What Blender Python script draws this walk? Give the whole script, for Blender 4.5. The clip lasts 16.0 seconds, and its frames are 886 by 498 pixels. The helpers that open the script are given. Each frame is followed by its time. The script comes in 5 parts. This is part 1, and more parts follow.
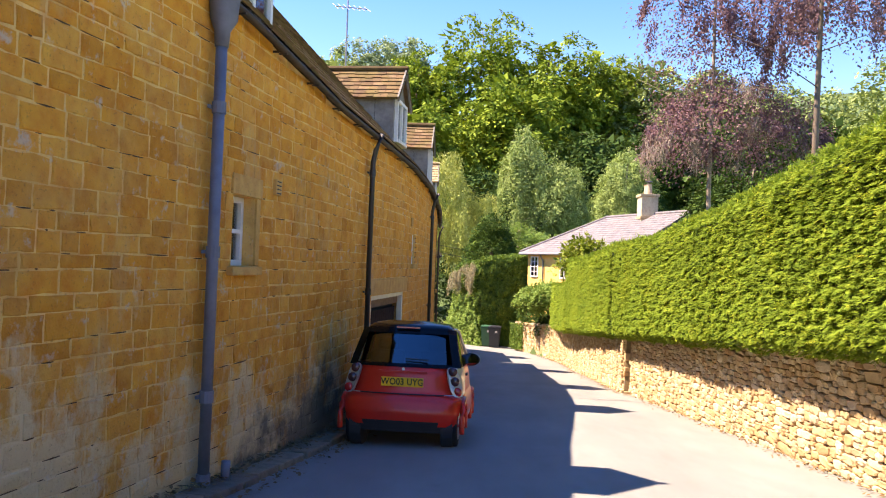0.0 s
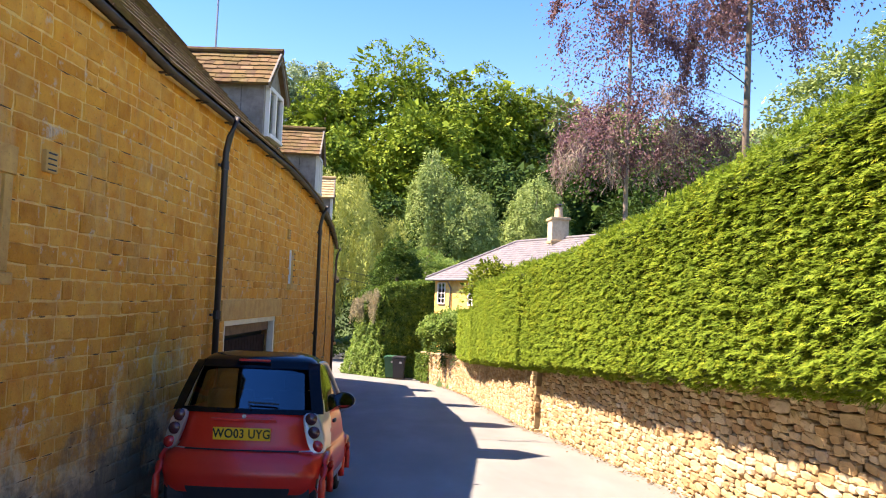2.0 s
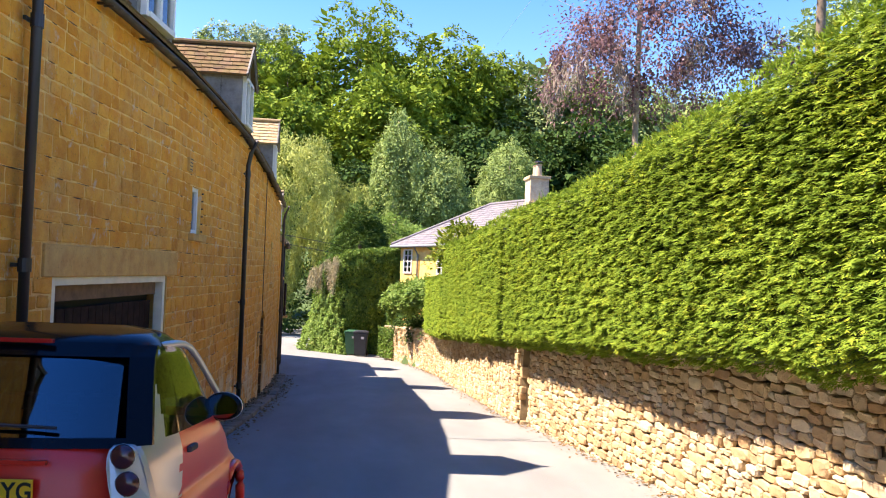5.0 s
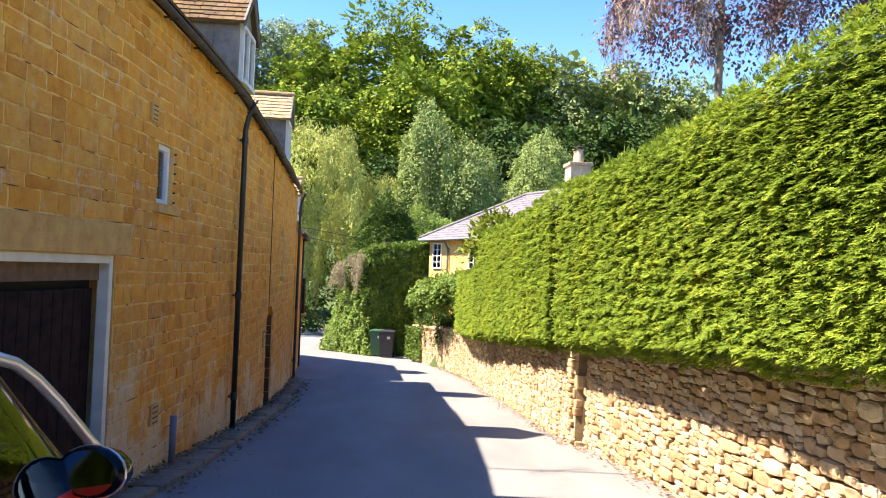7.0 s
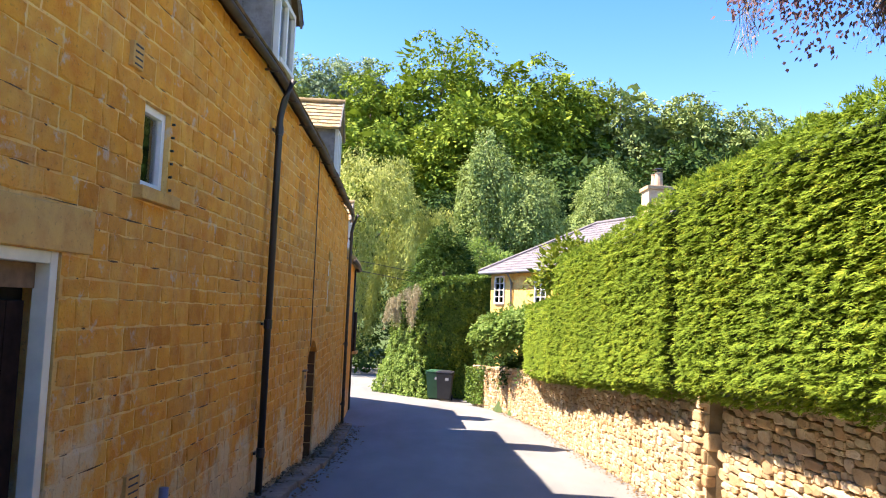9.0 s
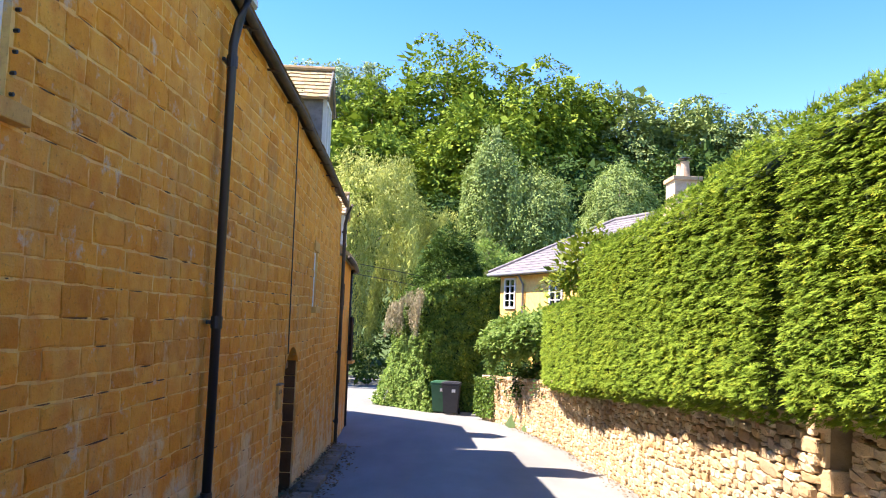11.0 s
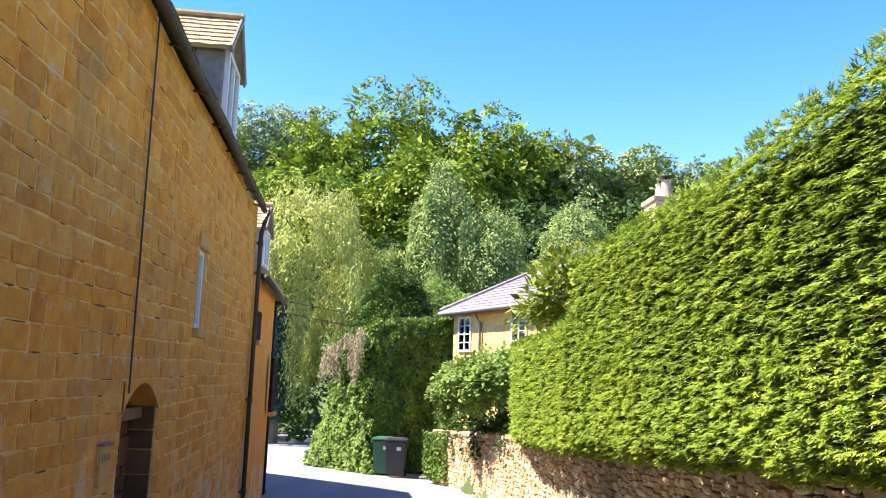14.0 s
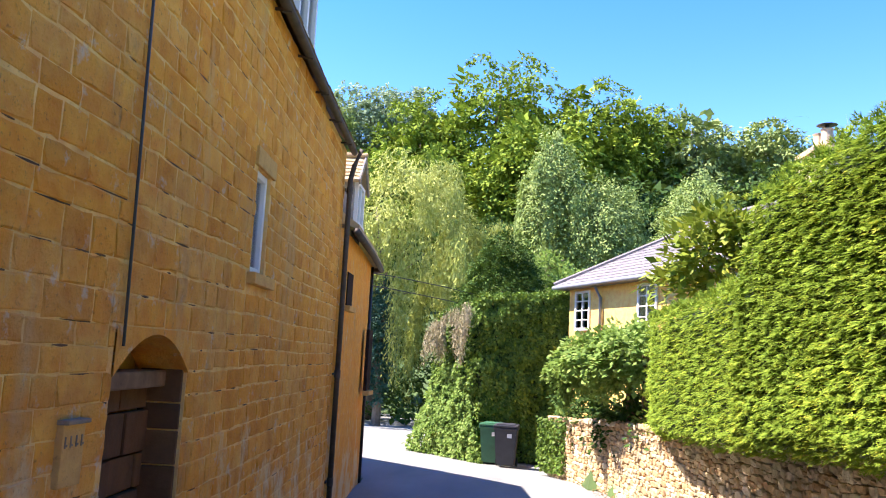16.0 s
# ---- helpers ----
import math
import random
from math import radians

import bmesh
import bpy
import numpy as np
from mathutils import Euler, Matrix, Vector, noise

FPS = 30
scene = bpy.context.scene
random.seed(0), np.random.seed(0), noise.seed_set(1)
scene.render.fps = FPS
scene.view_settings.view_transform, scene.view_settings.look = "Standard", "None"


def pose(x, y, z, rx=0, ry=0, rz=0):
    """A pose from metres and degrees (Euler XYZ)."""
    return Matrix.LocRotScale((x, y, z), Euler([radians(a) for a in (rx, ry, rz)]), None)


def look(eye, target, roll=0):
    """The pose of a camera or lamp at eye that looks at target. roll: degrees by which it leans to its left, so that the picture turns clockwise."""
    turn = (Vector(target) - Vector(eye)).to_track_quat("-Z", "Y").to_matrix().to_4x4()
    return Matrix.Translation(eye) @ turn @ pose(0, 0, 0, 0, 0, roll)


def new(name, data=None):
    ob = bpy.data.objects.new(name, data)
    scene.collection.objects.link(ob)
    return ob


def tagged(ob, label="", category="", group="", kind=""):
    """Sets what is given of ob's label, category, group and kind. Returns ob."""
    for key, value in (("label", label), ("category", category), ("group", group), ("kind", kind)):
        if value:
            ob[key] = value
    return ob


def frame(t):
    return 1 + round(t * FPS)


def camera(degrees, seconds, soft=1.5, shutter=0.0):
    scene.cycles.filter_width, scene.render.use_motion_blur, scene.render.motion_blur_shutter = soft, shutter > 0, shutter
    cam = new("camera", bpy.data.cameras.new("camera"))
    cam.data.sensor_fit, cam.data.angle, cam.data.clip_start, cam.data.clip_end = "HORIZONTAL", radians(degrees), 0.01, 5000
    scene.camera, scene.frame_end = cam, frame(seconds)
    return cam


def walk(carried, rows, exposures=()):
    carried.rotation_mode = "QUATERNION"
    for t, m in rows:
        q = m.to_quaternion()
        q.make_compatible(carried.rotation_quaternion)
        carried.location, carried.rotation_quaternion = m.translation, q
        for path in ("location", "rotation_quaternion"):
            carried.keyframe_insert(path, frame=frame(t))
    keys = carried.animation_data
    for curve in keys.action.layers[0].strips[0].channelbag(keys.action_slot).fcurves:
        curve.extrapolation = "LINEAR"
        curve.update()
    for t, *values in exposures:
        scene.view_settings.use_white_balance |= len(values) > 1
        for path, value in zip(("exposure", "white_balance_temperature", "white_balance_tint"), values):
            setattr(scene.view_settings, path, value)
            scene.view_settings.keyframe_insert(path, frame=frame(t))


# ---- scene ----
cam = camera(58.6, 16.0, soft=1.1)
METRES, EYE, TILT, LEAN, TURN = 19.0, 1.5, 0.0, 0.0, 0.8
ROWS = [
    (0.0, 0.0, 0.0, 0.0, -0.04, 1.02, -2.18),
    (0.5, 0.0068, 0.0291, -0.002, -4.41, 1.29, -2.1),
    (1.0, 0.0145, 0.0583, -0.0043, -5.08, 1.47, -2.28),
    (1.5, 0.0206, 0.0878, -0.0059, -5.56, 2.71, -2.34),
    (2.0, 0.0267, 0.1166, -0.0077, -6.4, 3.42, -2.28),
    (2.5, 0.0322, 0.1458, -0.0093, -6.48, 3.94, -2.51),
    (3.0, 0.0371, 0.1763, -0.0117, -6.73, 3.81, -2.33),
    (3.5, 0.042, 0.2062, -0.015, -6.65, 2.56, -2.27),
    (4.0, 0.0455, 0.2384, -0.0176, -8.69, 1.92, -2.07),
    (6.5, 0.0664, 0.395, -0.0285, -7.75, 1.54, -2.07),
    (7.0, 0.0679, 0.4272, -0.0311, -6.5, 1.56, -2.19),
    (7.5, 0.0696, 0.4608, -0.033, -7.82, 2.46, -2.03),
    (8.0, 0.0693, 0.4932, -0.0361, -6.44, 3.56, -2.17),
    (8.5, 0.0659, 0.5264, -0.0396, -6.04, 4.27, -2.17),
    (9.0, 0.0651, 0.5566, -0.042, -2.61, 4.34, -2.43),
    (9.5, 0.0642, 0.5864, -0.0441, -0.95, 4.6, -2.58),
    (12.0, 0.073, 0.7422, -0.0543, -5.56, 5.81, -1.54),
    (12.5, 0.0758, 0.7724, -0.0569, -7.4, 6.66, -1.46),
    (13.0, 0.0761, 0.8046, -0.06, -7.66, 7.83, -1.46),
    (13.5, 0.0761, 0.837, -0.0623, -6.55, 9.25, -1.51),
    (14.0, 0.0775, 0.8693, -0.0652, -6.26, 9.08, -1.9),
    (14.5, 0.0787, 0.9005, -0.0673, -4.24, 7.95, -2.17),
    (15.0, 0.0805, 0.929, -0.0683, -0.35, 8.26, -2.79),
    (15.5, 0.0795, 0.9601, -0.0711, -0.68, 8.71, -2.63),
    (16.0, 0.0775, 0.9901, -0.0748, 1.28, 7.77, -2.93),
]
walk(cam, [(t, pose(0, 0, EYE, TILT, LEAN, TURN) @ pose(METRES * x, METRES * y, METRES * z, 90 + pitch, roll, yaw)) for t, x, y, z, yaw, pitch, roll in ROWS],
     [(0, 2.2, 7800, 25), (4.2, 2.2, 7150, 22), (9, 2.3, 6950, 22), (12, 2.32, 6550, 21), (16, 2.4, 6450, 23)])
# ---------------------------------------------------------------- world, sun
SUN_ELEV, SUN_AZ = radians(54.5), radians(2.5)   # the light travels towards +x, a little towards -y
world = bpy.data.worlds.new("sky")
scene.world = world
world.use_nodes = True
wn = world.node_tree
sky = wn.nodes.new("ShaderNodeTexSky")
sky.sky_type, sky.sun_disc = "NISHITA", False
sky.sun_elevation, sky.sun_rotation = SUN_ELEV, radians(-92.5)
sky.air_density, sky.dust_density, sky.ozone_density, sky.altitude = 1.15, 0.0, 1.6, 600
hue = wn.nodes.new("ShaderNodeHueSaturation")
hue.inputs["Hue"].default_value, hue.inputs["Saturation"].default_value = 0.516, 1.42
wn.links.new(sky.outputs[0], hue.inputs["Color"])
wn.links.new(hue.outputs[0], wn.nodes["Background"].inputs[0])
wn.nodes["Background"].inputs[1].default_value = 0.092
sun = new("sun", bpy.data.lights.new("sun", "SUN"))
sun.data.energy, sun.data.angle, sun.data.color = 3.7, radians(0.55), (1.0, 0.94, 0.84)
sun.matrix_world = look((-30, 1.3, 42), (-30 + math.cos(SUN_ELEV) * math.cos(SUN_AZ), 1.3 - math.cos(SUN_ELEV) * math.sin(SUN_AZ), 42 - math.sin(SUN_ELEV)))



# ---------------------------------------------------------------- materials
def material(name, rough=0.8, metal=0.0, spec=0.3):
    m = bpy.data.materials.new(name)
    m.use_nodes = True
    b = m.node_tree.nodes["Principled BSDF"]
    b.inputs["Roughness"].default_value, b.inputs["Metallic"].default_value = rough, metal
    b.inputs["Specular IOR Level"].default_value = spec
    return m, m.node_tree, b


def ramp(nt, fac, stops):
    r = nt.nodes.new("ShaderNodeValToRGB")
    e = r.color_ramp.elements
    while len(e) < len(stops):
        e.new(0.5)
    for i, (p, c) in enumerate(stops):
        e[i].position, e[i].color = p, (*c, 1)
    nt.links.new(fac, r.inputs[0])
    return r.outputs[0]


def noise_tex(nt, scale, detail=4, stretch=(1, 1, 1), rough=0.6):
    c, mp, n = nt.nodes.new("ShaderNodeTexCoord"), nt.nodes.new("ShaderNodeMapping"), nt.nodes.new("ShaderNodeTexNoise")
    g = nt.nodes.new("ShaderNodeNewGeometry")
    nt.links.new(g.outputs["Position"], mp.inputs[0])
    mp.inputs["Scale"].default_value = stretch
    n.inputs["Scale"].default_value, n.inputs["Detail"].default_value, n.inputs["Roughness"].default_value = scale, detail, rough
    nt.links.new(mp.outputs[0], n.inputs["Vector"])
    return n.outputs["Fac"]


def mixc(nt, fac, a, b, mode="MIX"):
    m = nt.nodes.new("ShaderNodeMix")
    m.data_type, m.blend_type = "RGBA", mode
    for sock, v in ((m.inputs[0], fac), (m.inputs[6], a), (m.inputs[7], b)):
        if isinstance(v, (int, float)):
            sock.default_value = v
        elif isinstance(v, tuple):
            sock.default_value = (*v, 1)
        else:
            nt.links.new(v, sock)
    return m.outputs[2]


def calc(nt, op, a, b=0.0):
    m = nt.nodes.new("ShaderNodeMath")
    m.operation = op
    for sock, v in zip(m.inputs, (a, b)):
        if isinstance(v, (int, float)):
            sock.default_value = v
        else:
            nt.links.new(v, sock)
    return m.outputs[0]


def bump(nt, b, height, strength=0.3, dist=0.01):
    n = nt.nodes.new("ShaderNodeBump")
    n.inputs["Strength"].default_value, n.inputs["Distance"].default_value = strength, dist
    nt.links.new(height, n.inputs["Height"])
    nt.links.new(n.outputs[0], b.inputs["Normal"])


def piece_random(nt):
    """A number of its own for every piece, joined or single."""
    g, o = nt.nodes.new("ShaderNodeNewGeometry"), nt.nodes.new("ShaderNodeObjectInfo")
    return calc(nt, "FRACT", calc(nt, "ADD", g.outputs["Random Per Island"], o.outputs["Random"]))


def plain(name, colour, rough=0.6, metal=0.0, spec=0.4, vary=0.12, scale=6.0, bumps=0.1):
    m, nt, b = material(name, rough, metal, spec)
    n = noise_tex(nt, scale, 5)
    lo, hi = tuple(c * (1 - vary) for c in colour), tuple(min(1, c * (1 + vary)) for c in colour)
    nt.links.new(ramp(nt, n, [(0.3, lo), (0.7, hi)]), b.inputs["Base Color"])
    if bumps:
        bump(nt, b, noise_tex(nt, scale * 12, 3), bumps, 0.004)
    return m


def stone(name, colours, patch, patch_amount=0.5, rough=0.9, bump_strength=0.6, blotch=1.3, damp=None):
    m, nt, b = material(name, rough, 0, 0.2)
    base = ramp(nt, piece_random(nt), [(i / max(1, len(colours) - 1), c) for i, c in enumerate(colours)])
    big = noise_tex(nt, blotch, 6, (1, 1, 1), 0.65)
    fine = noise_tex(nt, 38, 5, (1, 1, 1), 0.7)
    mid = noise_tex(nt, 7, 5)
    col = mixc(nt, ramp(nt, big, [(0.62 - 0.3 * patch_amount, (0, 0, 0)), (0.78 - 0.2 * patch_amount, (0.55, 0.55, 0.55))]), base, patch)
    col = mixc(nt, 0.75, col, ramp(nt, mid, [(0.28, (0.36, 0.33, 0.29)), (0.5, (0.5, 0.5, 0.5)), (0.75, (0.66, 0.64, 0.6))]), "OVERLAY")
    if damp:
        sep = nt.nodes.new("ShaderNodeSeparateXYZ")
        nt.links.new(nt.nodes.new("ShaderNodeNewGeometry").outputs["Position"], sep.inputs[0])
        above = calc(nt, "ADD", sep.outputs[2], calc(nt, "MULTIPLY", sep.outputs[1], 0.0755))
        salt = calc(nt, "SUBTRACT", noise_tex(nt, 1.7, 6, (1, 1, 0.7), 0.7), calc(nt, "MULTIPLY", above, 0.15))
        col = mixc(nt, ramp(nt, salt, [(0.37, (0, 0, 0)), (0.48, (0.8, 0.8, 0.8))]), col, damp)
        lichen = noise_tex(nt, 5.5, 6, (1, 1, 1), 0.72)
        col = mixc(nt, ramp(nt, lichen, [(0.585, (0, 0, 0)), (0.68, (0.65, 0.65, 0.65))]), col, (0.56, 0.49, 0.38))
        soot = noise_tex(nt, 0.9, 6, (1, 1, 0.6), 0.7)
        col = mixc(nt, ramp(nt, soot, [(0.60, (0, 0, 0)), (0.74, (0.6, 0.6, 0.6))]), col, (0.24, 0.17, 0.09))
        # a dark patch around y = 10, strongest near the ground, broken by noise
        off = calc(nt, "MULTIPLY", calc(nt, "ABSOLUTE", calc(nt, "SUBTRACT", sep.outputs[1], 10.0)), 0.13)
        dark_patch = calc(nt, "SUBTRACT", calc(nt, "SUBTRACT", calc(nt, "ADD", noise_tex(nt, 2.2, 6, (1, 1, 1), 0.7), 0.32), off), calc(nt, "MULTIPLY", above, 0.38))
        col = mixc(nt, ramp(nt, dark_patch, [(0.38, (0, 0, 0)), (0.60, (0.85, 0.85, 0.85))]), col, (0.10, 0.085, 0.065))
        streak = noise_tex(nt, 2.4, 5, (1, 1, 0.25), 0.65)
        col = mixc(nt, ramp(nt, streak, [(0.58, (0, 0, 0)), (0.72, (0.5, 0.5, 0.5))]), col, (0.50, 0.36, 0.17))
    col = mixc(nt, ramp(nt, fine, [(0.58, (0, 0, 0)), (0.72, (0.6, 0.6, 0.6))]), col, (0.12, 0.08, 0.035))
    nt.links.new(col, b.inputs["Base Color"])
    bump(nt, b, calc(nt, "ADD", fine, calc(nt, "MULTIPLY", mid, 1.5)), bump_strength, 0.012)
    return m


def leaf(name, dark, light, tip=None, rough=0.8, through_light=0.35, patch=0.5, clump=0.0):
    m, nt, b = material(name, rough, 0, 0.12)
    g = nt.nodes.new("ShaderNodeNewGeometry")
    stops = [(0.0, dark), (0.75, light)] + ([(1.0, tip)] if tip else [])
    f = calc(nt, "ADD", calc(nt, "MULTIPLY", g.outputs["Random Per Island"], 0.62), calc(nt, "MULTIPLY", calc(nt, "SUBTRACT", noise_tex(nt, patch, 4), 0.22), 0.7))
    if clump:
        f = calc(nt, "ADD", calc(nt, "MULTIPLY", f, 0.72), calc(nt, "MULTIPLY", calc(nt, "SUBTRACT", noise_tex(nt, clump, 3), 0.25), 0.75))
    col = ramp(nt, f, stops)
    nt.links.new(col, b.inputs["Base Color"])
    tr, mx = nt.nodes.new("ShaderNodeBsdfTranslucent"), nt.nodes.new("ShaderNodeMixShader")
    nt.links.new(mixc(nt, 0.2, col, (0.30, 0.42, 0.06)) if not name.startswith("purple") else col, tr.inputs[0])
    mx.inputs[0].default_value = through_light
    nt.links.new(b.outputs[0], mx.inputs[1])
    nt.links.new(tr.outputs[0], mx.inputs[2])
    nt.links.new(mx.outputs[0], nt.nodes["Material Output"].inputs[0])
    return m


def glass(name, tint, gloss=0.06, clear=0.7):
    m = bpy.data.materials.new(name)
    m.use_nodes = True
    nt = m.node_tree
    tr, gl, mx, fr = (nt.nodes.new(k) for k in ("ShaderNodeBsdfTransparent", "ShaderNodeBsdfGlossy", "ShaderNodeMixShader", "ShaderNodeFresnel"))
    tr.inputs[0].default_value = (*tint, 1)
    gl.inputs["Roughness"].default_value = 0.02
    fr.inputs[0].default_value = 1.52
    nt.links.new(calc(nt, "ADD", fr.outputs[0], gloss), mx.inputs[0])
    nt.links.new(tr.outputs[0], mx.inputs[1])
    nt.links.new(gl.outputs[0], mx.inputs[2])
    nt.links.new(mx.outputs[0], nt.nodes["Material Output"].inputs[0])
    return m


OCHRE = stone("ochre_limestone", [(0.68, 0.275, 0.028), (0.74, 0.32, 0.038), (0.58, 0.22, 0.020), (0.74, 0.345, 0.055), (0.70, 0.29, 0.032)], (0.60, 0.345, 0.10), 0.45, bump_strength=1.0, damp=(0.68, 0.53, 0.29))
MORTAR = stone("lime_mortar", [(0.80, 0.47, 0.15), (0.82, 0.50, 0.17)], (0.56, 0.29, 0.06), 0.8, damp=(0.68, 0.53, 0.30), blotch=2.6)
PALE_DRESSED = stone("dressed_stone", [(0.58, 0.32, 0.085), (0.61, 0.34, 0.095)], (0.52, 0.33, 0.12), 0.6)
RUBBLE = stone("rubble_limestone", [(0.58, 0.43, 0.24), (0.44, 0.29, 0.14), (0.66, 0.53, 0.34), (0.50, 0.34, 0.17), (0.38, 0.23, 0.11), (0.60, 0.50, 0.35)], (0.40, 0.31, 0.19), 0.45, bump_strength=0.9, blotch=2.2)
RUBBLE_CORE = stone("earth_joint", [(0.16, 0.11, 0.06), (0.2, 0.14, 0.07)], (0.12, 0.09, 0.05), 0.3)
HOUSE_STONE = stone("pale_ochre_wall", [(0.80, 0.51, 0.15), (0.82, 0.53, 0.17)], (0.74, 0.49, 0.17), 0.3, blotch=1.0)
TILE = stone("stone_tile", [(0.15, 0.085, 0.045), (0.21, 0.125, 0.065), (0.11, 0.065, 0.04), (0.26, 0.17, 0.095)], (0.13, 0.115, 0.03), 0.8, blotch=3.5)
TILE_PALE = stone("pale_stone_tile", [(0.45, 0.33, 0.18), (0.52, 0.40, 0.23), (0.40, 0.29, 0.15)], (0.42, 0.33, 0.14), 0.4, blotch=2.5)
SLATE = stone("grey_slate", [(0.165, 0.152, 0.152), (0.20, 0.185, 0.182), (0.145, 0.132, 0.135)], (0.24, 0.205, 0.18), 0.4, rough=0.7, blotch=1.5)
RENDERED = stone("grey_render", [(0.27, 0.255, 0.225), (0.29, 0.27, 0.235)], (0.13, 0.115, 0.095), 0.7, blotch=2.6)
# dark brown tones for the doorway's infill and jamb stones
DOOR_STONE = stone("dark_brown_stone", [(0.16, 0.075, 0.03), (0.11, 0.055, 0.025), (0.20, 0.10, 0.04)], (0.08, 0.045, 0.025), 0.5, blotch=3)
FLAG = stone("kerb_flag", [(0.20, 0.16, 0.11), (0.27, 0.21, 0.14), (0.16, 0.13, 0.10)], (0.12, 0.10, 0.08), 0.5, blotch=3)


def asphalt():
    m, nt, b = material("worn_asphalt", 0.88, 0, 0.25)
    grit = noise_tex(nt, 260, 3)
    big = noise_tex(nt, 0.55, 6, (1.6, 0.5, 1))
    mid = noise_tex(nt, 5, 5)
    col = ramp(nt, big, [(0.3, (0.185, 0.186, 0.170)), (0.55, (0.230, 0.231, 0.209)), (0.75, (0.280, 0.278, 0.248))])
    col = mixc(nt, 0.5, col, ramp(nt, grit, [(0.3, (0.36, 0.36, 0.36)), (0.7, (0.64, 0.64, 0.63))]), "OVERLAY")
    col = mixc(nt, ramp(nt, mid, [(0.60, (0, 0, 0)), (0.8, (0.4, 0.4, 0.4))]), col, (0.17, 0.15, 0.12))
    nt.links.new(col, b.inputs["Base Color"])
    bump(nt, b, calc(nt, "ADD", grit, mid), 0.5, 0.006)
    return m


ASPHALT = asphalt()
EARTH = plain("garden_earth", (0.10, 0.085, 0.045), 0.95, scale=1.5, vary=0.35, bumps=0.6)
GRASS = plain("rough_grass", (0.06, 0.10, 0.025), 0.95, scale=0.6, vary=0.4, bumps=0.6)
DEBRIS_MAT = leaf("dry_litter", (0.10, 0.06, 0.03), (0.24, 0.15, 0.07), through_light=0.1)
HEDGE_LEAF = leaf("yew_sprig", (0.050, 0.140, 0.022), (0.27, 0.36, 0.034), (0.64, 0.56, 0.06), patch=1.1, through_light=0.3, clump=9.0)
# near-black green: the shade deep between sprigs, put into the colour
HEDGE_CORE = plain("hedge_inner_shade", (0.03, 0.05, 0.01), 0.9, scale=5, vary=0.4, bumps=0.5)
IVY_LEAF = leaf("ivy_leaf", (0.035, 0.085, 0.012), (0.14, 0.22, 0.028), (0.38, 0.44, 0.07), rough=0.5, patch=0.8, through_light=0.15)
YEW_DARK = leaf("dark_yew", (0.018, 0.05, 0.010), (0.075, 0.14, 0.022), (0.22, 0.29, 0.04), rough=0.7, patch=0.8, through_light=0.1)
BLUE_IVY = leaf("blue_green_ivy", (0.02, 0.06, 0.035), (0.07, 0.15, 0.09), (0.16, 0.26, 0.15), rough=0.5, patch=0.8, through_light=0.1)
DRY_STEM = plain("dry_stems", (0.36, 0.31, 0.17), 0.9, scale=5, vary=0.3, bumps=0)
SHRUB_LEAF = leaf("shrub_leaf", (0.10, 0.19, 0.035), (0.25, 0.36, 0.08), (0.52, 0.56, 0.20), rough=0.7, patch=1.5)
MAGNOLIA_LEAF = leaf("magnolia_leaf", (0.08, 0.14, 0.012), (0.24, 0.28, 0.028), (0.50, 0.42, 0.05), rough=0.5, patch=2.0, through_light=0.2)
BEECH_LEAF = leaf("wood_leaf", (0.055, 0.11, 0.016), (0.22, 0.30, 0.028), (0.50, 0.50, 0.045), patch=0.14, through_light=0.16, clump=0.35)
OAK_LEAF = leaf("oak_leaf", (0.12, 0.175, 0.06), (0.27, 0.34, 0.11), (0.42, 0.46, 0.16), patch=0.12, through_light=0.14, clump=0.5)
ASH_LEAF = leaf("ash_leaf", (0.16, 0.23, 0.13), (0.30, 0.38, 0.22), (0.42, 0.48, 0.28), patch=0.2, through_light=0.2)
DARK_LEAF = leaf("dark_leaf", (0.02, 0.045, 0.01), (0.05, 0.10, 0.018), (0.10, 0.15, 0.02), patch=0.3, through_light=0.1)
WILLOW_LEAF = leaf("willow_leaf", (0.20, 0.24, 0.05), (0.46, 0.48, 0.12), (0.62, 0.64, 0.24), patch=0.5, through_light=0.2, clump=1.6)
BIRCH_LEAF = leaf("birch_leaf", (0.14, 0.21, 0.06), (0.29, 0.37, 0.11), (0.46, 0.51, 0.17), patch=0.4, through_light=0.18, clump=1.8)
PURPLE_LEAF = leaf("purple_leaf", (0.085, 0.045, 0.055), (0.25, 0.145, 0.145), (0.52, 0.37, 0.33), patch=0.9, through_light=0.3, clump=2.2)
BARK = stone("bark", [(0.16, 0.12, 0.085), (0.2, 0.155, 0.11)], (0.10, 0.09, 0.07), 0.5, blotch=4)
PALE_BARK = stone("pale_bark", [(0.30, 0.24, 0.18), (0.36, 0.29, 0.22)], (0.2, 0.17, 0.14), 0.5, blotch=3)
JOINT = plain("open_joint", (0.10, 0.055, 0.02), 0.95, vary=0.4)
IRON = plain("black_iron", (0.018, 0.016, 0.016), 0.45, 0.0, 0.5)
GREY_IRON = plain("grey_painted_iron", (0.13, 0.14, 0.17), 0.5, 0.0, 0.4, vary=0.2)
RUST = plain("old_gutter", (0.06, 0.045, 0.034), 0.7, vary=0.4)
WHITE_PAINT = plain("white_paint", (0.72, 0.70, 0.64), 0.5, vary=0.08)
CREAM_PAINT = plain("cream_paint", (0.70, 0.64, 0.46), 0.55, vary=0.1)
DARK_WOOD = plain("dark_boards", (0.026, 0.014, 0.010), 0.85, 0.0, 0.1, scale=9, vary=0.4)
